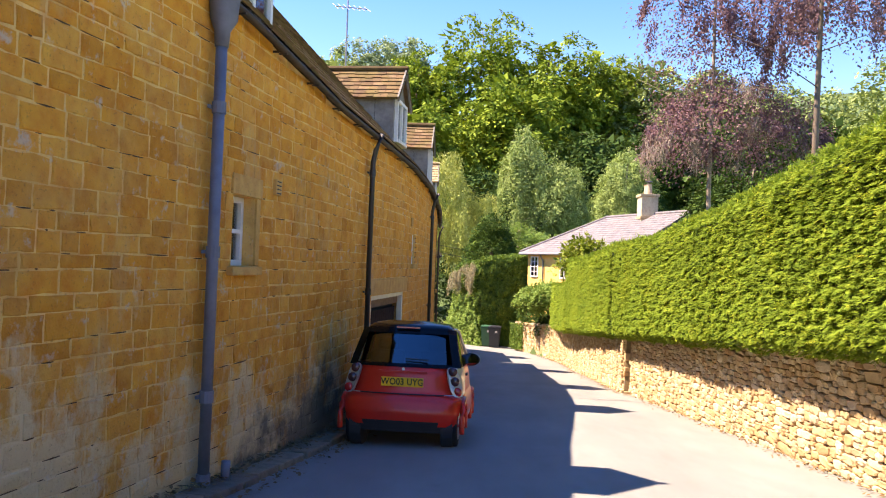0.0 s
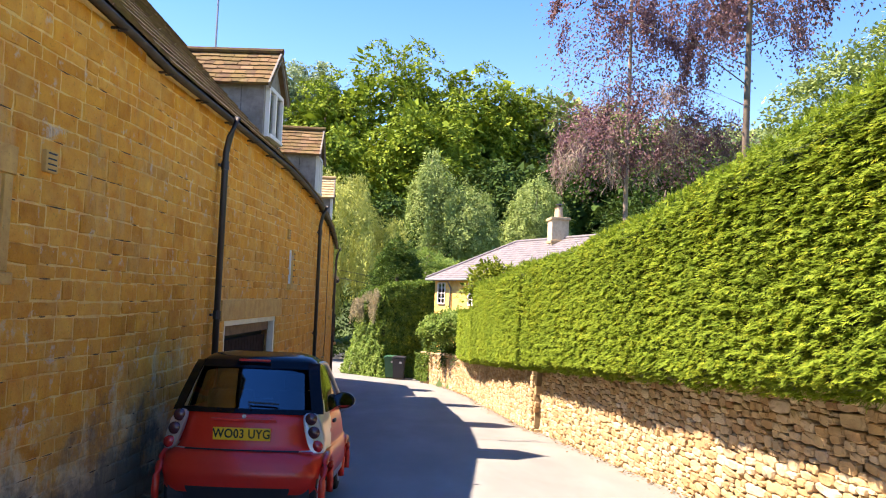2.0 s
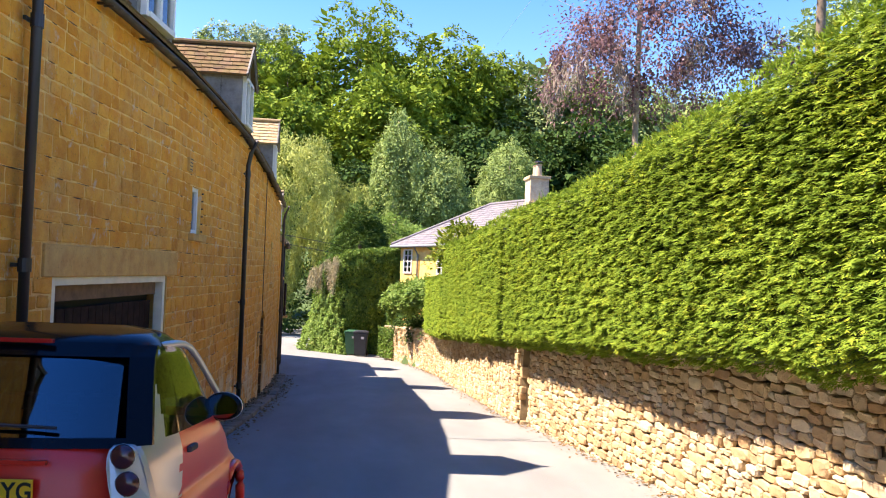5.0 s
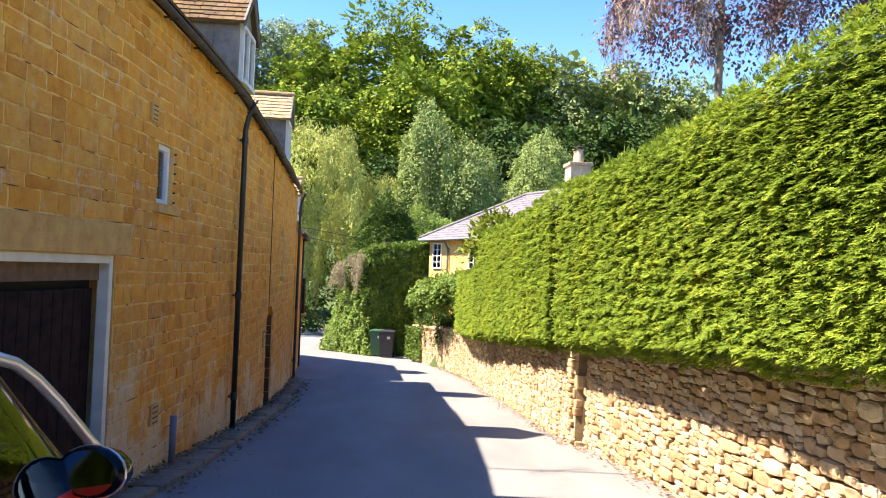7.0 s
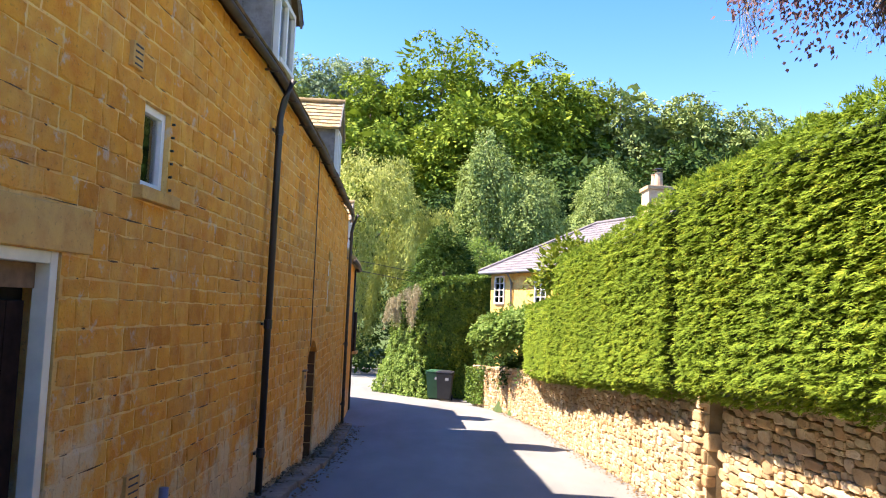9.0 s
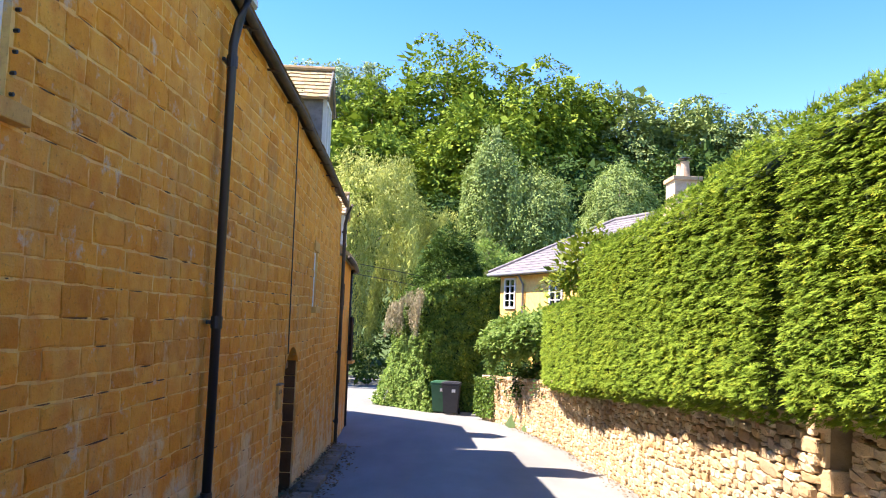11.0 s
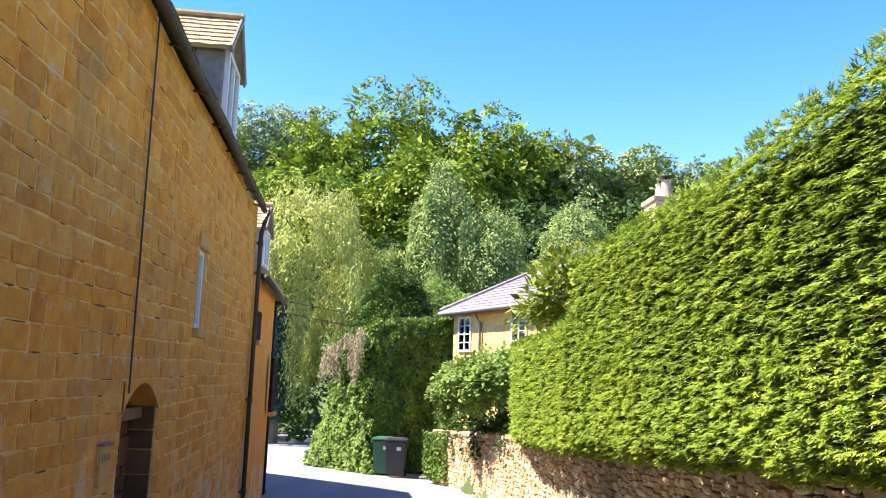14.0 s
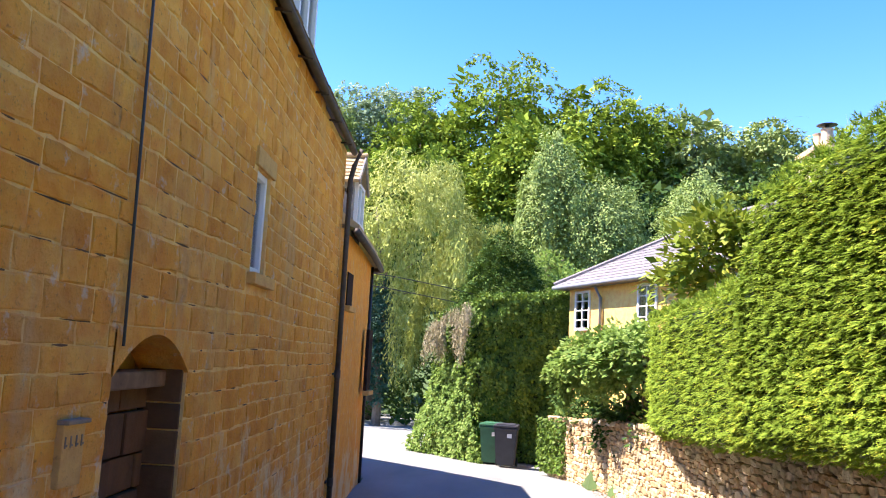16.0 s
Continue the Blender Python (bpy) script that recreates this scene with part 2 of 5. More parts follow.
WOOD = plain("weathered_wood", (0.17, 0.10, 0.05), 0.8, scale=9, vary=0.35, bumps=0.4)
LEAD = plain("lead", (0.25, 0.26, 0.28), 0.6, vary=0.2)
GALV = plain("galvanised", (0.35, 0.35, 0.36), 0.45, 0.8)
TERRACOTTA = plain("clay_pot", (0.52, 0.38, 0.24), 0.85, vary=0.2)
# near-black that paints the shade of unlit interiors onto flat sheets
BLACKOUT = plain("unlit_room_black", (0.02, 0.022, 0.025), 0.9, bumps=0)
WINDOW_GLASS = glass("window_glass", (0.75, 0.8, 0.82), 0.10)
CAR_GLASS = glass("car_glass", (0.16, 0.18, 0.2), 0.10)
CAR_RED = plain("car_red", (0.66, 0.026, 0.010), 0.3, 0.0, 0.4, vary=0.04, bumps=0)
CAR_RED.node_tree.nodes["Principled BSDF"].inputs["Coat Weight"].default_value = 0.25
CAR_SILVER = plain("car_silver", (0.55, 0.55, 0.53), 0.3, 0.6, 0.5, vary=0.03, bumps=0)
CAR_BLACK = plain("car_black", (0.004, 0.004, 0.005), 0.15, 0.0, 0.15, vary=0.1, bumps=0)
CAR_TRIM = plain("car_trim", (0.03, 0.03, 0.032), 0.7, vary=0.15)
TYRE = plain("tyre", (0.016, 0.016, 0.016), 0.85, vary=0.2)
LAMP_RED = plain("lamp_red", (0.42, 0.012, 0.012), 0.12, 0, 0.6, vary=0.1, bumps=0)
LAMP_DARK = plain("lamp_smoked", (0.07, 0.018, 0.02), 0.12, 0, 0.6, vary=0.1, bumps=0)
PLATE = plain("plate_yellow", (0.85, 0.50, 0.02), 0.4, vary=0.03, bumps=0)
INK = plain("ink_black", (0.012, 0.012, 0.012), 0.5, bumps=0)
BIN_GREEN = plain("bin_green", (0.035, 0.13, 0.06), 0.5, vary=0.15)
BIN_GREY = plain("bin_grey", (0.035, 0.036, 0.042), 0.5, vary=0.15)
MIRROR = material("mirror_glass", 0.03, 1.0)[0]
MIRROR.node_tree.nodes["Principled BSDF"].inputs["Base Color"].default_value = (0.35, 0.36, 0.38, 1)


# ---------------------------------------------------------------- builders
def raw(name, verts, faces, mat, parent=None, label="", smooth=False):
    me = bpy.data.meshes.new(name)
    me.from_pydata([tuple(v) for v in verts], [], faces)
    me.materials.append(mat)
    if smooth:
        me.polygons.foreach_set("use_smooth", [True] * len(me.polygons))
    ob = new(name, me)
    ob.parent = parent
    if label:
        ob["label"] = label
    return ob


def quads(name, pts, mat, parent=None, label=""):
    """Many quads (or triangles) at once: pts is an array n x 4 x 3 (or n x 3 x 3)."""
    n, c = pts.shape[:2]
    me = bpy.data.meshes.new(name)
    me.vertices.add(c * n), me.loops.add(c * n), me.polygons.add(n)
    me.vertices.foreach_set("co", np.asarray(pts, dtype=np.float32).ravel())
    me.loops.foreach_set("vertex_index", np.arange(c * n, dtype=np.int32))
    me.polygons.foreach_set("loop_start", np.arange(0, c * n, c, dtype=np.int32))
    me.update()
    me.materials.append(mat)
    ob = new(name, me)
    ob.parent = parent
    if label:
        ob["label"] = label
    return ob


def part(name, bm, mat, parent=None, label="", smooth=False):
    me = bpy.data.meshes.new(name)
    bm.to_mesh(me)
    bm.free()
    me.materials.append(mat)
    if smooth:
        me.polygons.foreach_set("use_smooth", [True] * len(me.polygons))
    ob = new(name, me)
    ob.parent = parent
    if label:
        ob["label"] = label
    return ob


def boxes(specs, bevel=0.0):
    """A bmesh of boxes: each spec is (centre, size) or (centre, size, matrix)."""
    bm = bmesh.new()
    for s in specs:
        m = (s[2] if len(s) > 2 else Matrix()) @ Matrix.Translation(s[0]) @ Matrix.Diagonal((*s[1], 1))
        bmesh.ops.create_cube(bm, size=1, matrix=m)
    if bevel:
        bmesh.ops.bevel(bm, geom=bm.edges[:], offset=bevel, segments=2, affect="EDGES", profile=0.6)
    return bm


def tube(points, radii, sides=10, cap=True):
    """A bmesh tube along points."""
    bm, rings = bmesh.new(), []
    pts = [Vector(p) for p in points]
    for i, p in enumerate(pts):
        d = (pts[min(i + 1, len(pts) - 1)] - pts[max(i - 1, 0)]).normalized()
        a = d.orthogonal().normalized() if abs(d.z) < 0.9 else Vector((1, 0, 0)).cross(d).normalized()
        b = d.cross(a)
        r = radii[i] if isinstance(radii, (list, tuple)) else radii
        rings.append([bm.verts.new(p + (a * math.cos(k) + b * math.sin(k)) * r) for k in (2 * math.pi * j / sides for j in range(sides))])
    for r0, r1 in zip(rings, rings[1:]):
        for j in range(sides):
            bm.faces.new((r0[j], r0[(j + 1) % sides], r1[(j + 1) % sides], r1[j]))
    if cap:
        bm.faces.new(rings[0][::-1]), bm.faces.new(rings[-1])
    bmesh.ops.recalc_face_normals(bm, faces=bm.faces[:])
    return bm


def empty(name, loc, label, category, group="", kind=""):
    ob = new(name)
    ob.location = loc
    ob.empty_display_size = 0.2
    return tagged(ob, label, category, group, kind)


def adopt(parent, *obs):
    """Hang parts built in world coordinates under a thing that stands elsewhere."""
    for ob in obs:
        ob.parent = parent
        ob.matrix_parent_inverse = Matrix.Translation(parent.location).inverted()


def lerp(x, table):
    return float(np.interp(x, [a for a, b in table], [b for a, b in table]))


rng = np.random.default_rng(7)

# ---------------------------------------------------------------- the plan
GROUND = [(-60, 4.5), (0, 0), (20, -1.51), (28, -2.08), (36, -2.42), (40, -2.64), (46, -2.85), (60, -3.0), (900, -3.0)]
FACADE = [(-8, -5.2), (4, -2.72), (7.0, -2.08), (9.5, -1.68), (12, -1.34), (15.2, -0.93), (17, -0.79), (19.4, -0.66), (22.6, -0.54), (25, -0.56), (29.6, -0.68)]
EAVE = [(-8, 3.9), (7, 3.73), (10, 3.46), (14, 3.37), (17, 3.30), (19.3, 3.24), (21.5, 3.07), (23.5, 2.94), (27, 2.89), (29.6, 2.88)]
RWALL = [(-8, 4.45), (8.5, 4.30), (12.6, 4.30), (18.8, 4.23), (18.86, 4.08), (24.3, 4.22), (29.8, 4.33), (34.7, 3.88), (38, 3.1)]


def gz(y):
    return lerp(y, GROUND)


def fx(y):
    return lerp(y, FACADE)


def rx(y):
    return lerp(y, RWALL)


def smooth_steps(a, b, n):
    return [a + (b - a) * i / n for i in range(n + 1)]


# ground: one sheet out to the horizon, a terrace behind the garden wall, a wooded hill ahead
def terrain(x, y):
    z = gz(y) - 0.05
    if -8 < y < 37 and x > 0:
        e = rx(y) + 0.28
        z += 1.15 * min(1, max(0, (x - e) / 0.06))
    elif y >= 37 and x > 4:
        z += 1.0 * min(1, (x - 4) / 3)
    hill = 0.30 * max(0, y - 66) + 0.10 * max(0, x - 20) * min(1, max(0, (y - 20) / 40))
    return z + min(hill, 60)


gx = [-900, -300, -120, -60, -30, -20, -12, -8, -5, -2, 0, 2, 3, 3.3, 3.6, 3.9, 4.15, 4.3, 4.42, 4.5, 4.56, 4.62, 4.68, 4.74, 4.8, 5, 6, 8, 11, 15, 20, 30, 45, 70, 120, 300, 900]
gy = [-900, -200, -60, -20] + smooth_steps(-8, 38, 46) + [40, 42, 44, 46, 50, 55, 60, 66, 74, 84, 96, 110, 130, 160, 220, 300, 500, 900]
gv = [(x, y, terrain(x, y)) for y in gy for x in gx]
nx = len(gx)
gf = [(j * nx + i, j * nx + i + 1, (j + 1) * nx + i + 1, (j + 1) * nx + i) for j in range(len(gy) - 1) for i in range(nx - 1)]
tagged(raw("ground", gv, gf, GRASS, smooth=True), "rough grassy ground rising to a wooded hill", "ground", kind="structure")


# road
def road_left(y):
    return fx(y) + 0.06 if y < 29.6 else (-0.72 - 0.02 * (y - 29.6) if y < 35 else -0.85 - (y - 35) * 1.15)


def road_right(y):
    return lerp(y, [(-8, 4.46), (29, 4.4), (34.7, 3.9), (38, 3.15), (40.5, 3.1), (44, 1.5), (60, 1.5)])


rv, rf, K = [], [], 14
rys = [-40, -20, -12] + smooth_steps(-8, 60, 136)
for y in rys:
    a, b = road_left(y), road_right(y)
    for k in range(K + 1):
        u = k / K
        rv.append((a + (b - a) * u, y, gz(y) + 0.045 * (1 - (2 * u - 1) ** 2) - 0.02 + 0.006 * noise.noise((a * 2 + 5 * u, y, 0))))
for j in range(len(rys) - 1):
    for k in range(K):
        i = j * (K + 1) + k
        rf.append((i, i + 1, i + K + 2, i + K + 1))
tagged(raw("road", rv, rf, ASPHALT, smooth=True), "narrow worn grey asphalt village lane", "road", kind="structure")
# ---------------------------------------------------------------- the ochre stone house
house = empty("stone_house", (-4, 12, gz(12)), "long curved ochre limestone house with dormers", "house")

# openings: y0, y1, z0, z1 in the facade
WIN_A, GARAGE, WIN_B, DOOR, WIN_C = (7.22, 7.70, 1.40, 2.06), (12.45, 15.12, -1.30, 0.93), (16.05, 16.50, 1.46, 2.06), (22.66, 23.72, -1.85, 0.13), (24.92, 25.36, 0.66, 1.50)
OPENINGS = [WIN_A, GARAGE, WIN_B, DOOR, WIN_C]
# dressed stones round the openings, where no small blocks are laid
DRESSED = [(7.70, 7.80, 1.40, 2.06), (7.16, 7.84, 2.06, 2.26), (7.12, 7.80, 1.31, 1.40),
           (12.25, 15.42, 0.93, 1.20), (15.94, 16.62, 1.36, 1.46), (24.82, 25.46, 1.50, 1.66), (24.84, 25.52, 0.56, 0.66)]


def on_facade(y, z, d=0.0):
    s = (fx(y + 0.05) - fx(y - 0.05)) / 0.1
    n = Vector((1, -s, 0)).normalized()
    return Vector((fx(y), y, z)) + n * d


def facade_frame(y, z):
    """A matrix whose x runs along the facade, y outwards, z up."""
    s = (fx(y + 0.1) - fx(y - 0.1)) / 0.2
    t = Vector((s, 1, 0)).normalized()
    n = Vector((1, -s, 0)).normalized()
    m = Matrix((t, n, Vector((0, 0, 1)))).transposed().to_4x4()
    return Matrix.Translation((fx(y), y, z)) @ m


# backing wall of mortar with its openings cut through
ys = sorted(set([round(v, 3) for v in smooth_steps(-8, 29.6, 94)] + [v for o in OPENINGS for v in o[:2]]))
zs = sorted(set([-3.0, 1.0, 2.6] + [v for o in OPENINGS for v in o[2:]]))


def hole(y, z):
    return any(o[0] < y < o[1] and o[2] < z < o[3] for o in OPENINGS)


wv, wf = [], []
rows_z = zs + [None]
cells = {(i, k): not hole((ys[i] + ys[i + 1]) / 2, (rows_z[k] + (rows_z[k + 1] if rows_z[k + 1] is not None else 3)) / 2) for i in range(len(ys) - 1) for k in range(len(zs))}


def corner(i, k, d):
    z = rows_z[k] if rows_z[k] is not None else lerp(ys[i], EAVE)
    return on_facade(ys[i], z, d)


def put_quad(a, b, c, d):
    n = len(wv)
    wv.extend((a, b, c, d))
    wf.append((n, n + 1, n + 2, n + 3))


TH = 0.42
for (i, k), full in cells.items():
    if not full:
        continue
    put_quad(corner(i, k, 0), corner(i + 1, k, 0), corner(i + 1, k + 1, 0), corner(i, k + 1, 0))
    put_quad(corner(i, k, -TH), corner(i, k + 1, -TH), corner(i + 1, k + 1, -TH), corner(i + 1, k, -TH))
    for di, dk, e in ((-1, 0, (0, 0, 0, 1)), (1, 0, (1, 0, 1, 1)), (0, -1, (0, 0, 1, 0)), (0, 1, (0, 1, 1, 1))):
        if not cells.get((i + di, k + dk), False):
            a, b = (i + e[0], k + e[1]), (i + e[2], k + e[3])
            put_quad(corner(*a, 0), corner(*b, 0), corner(*b, -TH), corner(*a, -TH))
facade = raw("wall", wv, wf, MORTAR)
adopt(house, facade)
# plain rest of the body: back and ends
back = boxes([((-12.2, 10.8, 0.0), (0.4, 38, 6.4)), ((-8.9, -7.9, 0.0), (6.6, 0.4, 6.4)), ((-6.5, 29.35, 0.0), (11.4, 0.4, 5.2))])
adopt(house, part("back_wall", back, OCHRE))

# the blocks
STRETCH = (18.2, 22.9)
unit_blocks = []
for v in range(14):
    j = lambda s: float(rng.uniform(-s, s))
    edge = [(-.5, -.5), (-.17, -.5), (.17, -.5), (.5, -.5), (.5, 0), (.5, .5), (.17, .5), (-.17, .5), (-.5, .5), (-.5, 0)]
    rim = [(a * (1 + j(.035)), b * (1 + j(.10))) for a, b in edge]
    vb = [(a, 0, b) for a, b in rim]
    vf = [(a * (.90 if abs(a) > .4 and abs(b) > .4 else .955) + j(.015), .75 + j(.45), b * (.80 if abs(a) > .4 and abs(b) > .4 else .90) + j(.035)) for a, b in rim]
    vm = [(-.22 + j(.1), 1.1 + j(.4), j(.15)), (.22 + j(.1), 1.1 + j(.4), j(.15))]
    me = bpy.data.meshes.new("stone_block")
    me.from_pydata(vb + vf + vm, [], [(q, (q + 1) % 10, 10 + (q + 1) % 10, 10 + q) for q in range(10)]
                   + [(10 + q, 10 + (q + 1) % 10, 20 if q in (0, 6, 7, 8, 9) else 21) for q in (0, 2, 3, 4, 5, 7, 8, 9)] + [(11, 12, 21, 20), (16, 17, 20, 21)])
    me.materials.append(OCHRE)
    unit_blocks.append(me)
unit_co = [np.array([v.co[:] for v in me.vertices]) for me in unit_blocks]
unit_faces = [tuple(p.vertices) for p in unit_blocks[0].polygons]
piece_jobs, jv, jf, cv, cf = [], [], [], [], []
z, course = -2.75, 0
while z < 3.95:
    h = float(rng.choice([0.10, 0.115, 0.13, 0.145, 0.16, 0.18]))
    y = -8 + float(rng.uniform(0, 0.4))
    while y < 29.55:
        L = float(rng.uniform(0.16, 0.42))
        a, b = y, min(y + L, 29.58)
        y += L
        mid = (a + b) / 2
        if z + h < gz(mid) - 0.05 or z + h * 0.7 > lerp(mid, EAVE):
            continue
        for o in OPENINGS + DRESSED:
            if o[2] < z + h * 0.5 < o[3]:
                if a < o[0] < b:
                    b = o[0] if o[0] - a > b - o[1] else b
                if a < o[1] < b and not (a < o[0]):
                    a = o[1]
        mid = (a + b) / 2
        if b - a < 0.07 or any(o[0] - 0.01 < mid < o[1] + 0.01 and o[2] < z + h * 0.5 < o[3] for o in OPENINGS + DRESSED):
            continue
        dz = 0.034 * noise.noise((mid * 0.45, z * 0.7, 0)) + 0.008 * noise.noise((mid * 1.6, z * 2, 3))
        m = facade_frame(mid, z + h / 2 + dz) @ Matrix.Rotation(float(rng.normal()) * 0.014, 4, "Y") @ Matrix.Diagonal((b - a - float(rng.uniform(0.006, 0.016)), float(rng.uniform(0.003, 0.012)), h - float(rng.uniform(0.007, 0.018)), 1))
        if rng.random() < 0.30 and z > gz(mid):
            u0, u1 = sorted((float(rng.uniform(-.5, .1)), float(rng.uniform(-.1, .5))))
            thick = float(rng.uniform(0.005, 0.012))
            n = len(cv)
            cv.extend(facade_frame(mid, z + dz) @ Vector((u * (b - a), .0035, q)) for u, q in ((u0, 0), ((u0 + u1) / 2, -thick * .6), (u1, -.003), (u1, .004), ((u0 + u1) / 2, thick * .6), (u0, .003)))
            cf.append(tuple(range(n, n + 6)))
        v = int(rng.integers(14))
        if STRETCH[0] < mid < STRETCH[1] and z > gz(mid) - 0.1:
            piece_jobs.append((v, m))
        else:
            mm = np.array(m)
            n = len(jv)
            jv.extend((unit_co[v] @ mm[:3, :3].T + mm[:3, 3]).tolist())
            jf.extend(tuple(n + q for q in f) for f in unit_faces)
    z += h
blocks = raw("coursed_masonry", jv, jf, OCHRE)
tagged(blocks, kind="stuff")
blocks.parent = facade
cracks = raw("open_joints", cv, cf, JOINT)
tagged(cracks, kind="stuff")
cracks.parent = facade

# dressed stones
for y0, y1, z0, z1 in DRESSED:
    m = facade_frame((y0 + y1) / 2, (z0 + z1) / 2)
    deep = 0.10 if (z1 - z0) < 0.12 else 0.055
    ob = part("dressed_stone", boxes([((0, deep / 2 - 0.03, 0), (y1 - y0 - 0.008, deep, z1 - z0 - 0.008))], 0.008), PALE_DRESSED)
    ob.matrix_basis = m
    adopt(house, ob)


def casement(o, inset, mat, panes_v, panes_h, name="window", label="small white painted casement window"):
    """A window in the opening o: a frame with its bars, panes and a near-black sheet painted as the unlit room behind.
    """
    y0, y1, z0, z1 = o
    w, h = y1 - y0, z1 - z0
    m = facade_frame((y0 + y1) / 2, (z0 + z1) / 2)
    t = 0.055
    fr = part(name, boxes([((-w / 2 + t / 2, -inset, 0), (t, 0.06, h)), ((w / 2 - t / 2, -inset, 0), (t, 0.06, h)), ((0, -inset, h / 2 - t / 2), (w - 2 * t, 0.058, t)), ((0, -inset, -h / 2 + t / 2), (w - 2 * t, 0.058, t))], 0.004), mat, None, label)
    fr.matrix_basis = m
    adopt(house, fr)
    for k in range(1, panes_h):
        part("glazing_bar", boxes([((0, -inset + 0.004, -h / 2 + h * k / panes_h), (w - 2 * t, 0.05, 0.04))], 0.003), mat, fr)
    for k in range(1, panes_v):
        part("glazing_bar", boxes([((-w / 2 + w * k / panes_v, -inset + 0.004, 0), (0.03, 0.045, h - 2 * t))], 0.003), mat, fr)
    for a in range(panes_v):
        for b in range(panes_h):
            part("pane", boxes([((-w / 2 + w * (a + .5) / panes_v, -inset - 0.01, -h / 2 + h * (b + .5) / panes_h), (w / panes_v - 0.04, 0.006, h / panes_h - 0.04))]), WINDOW_GLASS, fr)
    part("unlit_room_sheet", boxes([((0, -TH - 0.02, 0), (w + 0.3, 0.02, h + 0.3))]), BLACKOUT, fr)
    return fr


casement(WIN_A, 0.14, WHITE_PAINT, 1, 2)
casement(WIN_B, 0.07, WHITE_PAINT, 1, 1, label="narrow white framed window with iron bars")
casement(WIN_C, 0.06, WHITE_PAINT, 1, 1, label="narrow slit window with a pale frame")
for k in range(6):
    ob = part("window_bar", tube([(0, 0.025, 0), (0, -0.05, 0), (-0.02, -0.12, 0)], 0.010, 6), IRON)
    ob.matrix_basis = facade_frame(16.53, 1.50 + k * 0.10)
    adopt(house, ob)

# garage door in a white frame
y0, y1, z0, z1 = GARAGE
m = facade_frame((y0 + y1) / 2, (z0 + z1) / 2)
w, h = y1 - y0, z1 - z0
gd = part("garage_door", boxes([((0, -0.06, h / 2 - 0.035), (w - 0.142, 0.098, 0.07))], 0.006), CREAM_PAINT, None, "dark boarded garage door in a cream frame")
gd.matrix_basis = m
adopt(house, gd)
for sg in (-1, 1):
    part("door_post", boxes([((sg * (w / 2 - 0.035), -0.06, 0), (0.07, 0.10, h))], 0.006), CREAM_PAINT, gd)
part("head_board", boxes([((0, -0.12, h / 2 - 0.14), (w - 0.14, 0.05, 0.14))], 0.004), WOOD, gd, "weathered brown head board")
for k in range(16):
    bw = (w - 0.14) / 16
    part("board", boxes([((-w / 2 + 0.07 + bw * (k + .5), -0.16, -0.14), (bw - 0.008, 0.03, h - 0.28))], 0.004), DARK_WOOD, gd)
# black sheet for the shade behind the door boards
part("unlit_room_sheet", boxes([((0, -0.22, 0), (w, 0.02, h))]), BLACKOUT, gd)

# blocked doorway with a segmental arch: brick arch stones, a timber head, rough infill
y0, y1, z0, z1 = DOOR
cy, half = (y0 + y1) / 2, (y1 - y0) / 2
dm = facade_frame(cy, 0)
arch = part("doorway", boxes([((0, -0.36, (z0 + z1) / 2), (2 * half + 0.2, 0.06, z1 - z0 + 0.2))]), MORTAR, None, "low arched doorway blocked with dark rough stone")
arch.matrix_basis = dm
adopt(house, arch)
zz = z0
while zz < z1 - 0.34:
    hh = float(rng.uniform(0.14, 0.26))
    xx = -half
    while xx < half - 0.03:
        L = min(float(rng.uniform(0.2, 0.45)), half - xx)
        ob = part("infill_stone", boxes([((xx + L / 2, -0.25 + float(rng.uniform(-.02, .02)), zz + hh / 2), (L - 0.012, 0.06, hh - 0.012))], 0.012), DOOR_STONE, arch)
        xx += L
    zz += hh
part("timber_head", boxes([((0, -0.22, z1 - 0.27), (2 * half - 0.01, 0.2, 0.10))], 0.015), WOOD, arch, "old grey timber head")
for sg in (-1, 1):
    zz = z0
    while zz < z1 - 0.1:
        hh = float(rng.uniform(.16, .30))
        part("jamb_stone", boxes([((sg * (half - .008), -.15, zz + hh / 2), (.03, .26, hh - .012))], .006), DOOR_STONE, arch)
        zz += hh
# spandrels that round the opening's top into an arch
sv, sf = [], []
N = 12
for k in range(N + 1):
    u = -half + 2 * half * k / N
    rise = 0.22 * (1 - (u / half) ** 2)
    for d in (0.010, -0.30):
        sv += [(u, d, z1 - 0.23 + rise), (u, d, z1 + 0.02)]
for k in range(N):
    b = 4 * k
    sf += [(b, b + 4, b + 5, b + 1), (b, b + 2, b + 6, b + 4)]
ob = raw("arch_head", sv, sf, OCHRE)
ob.parent = arch
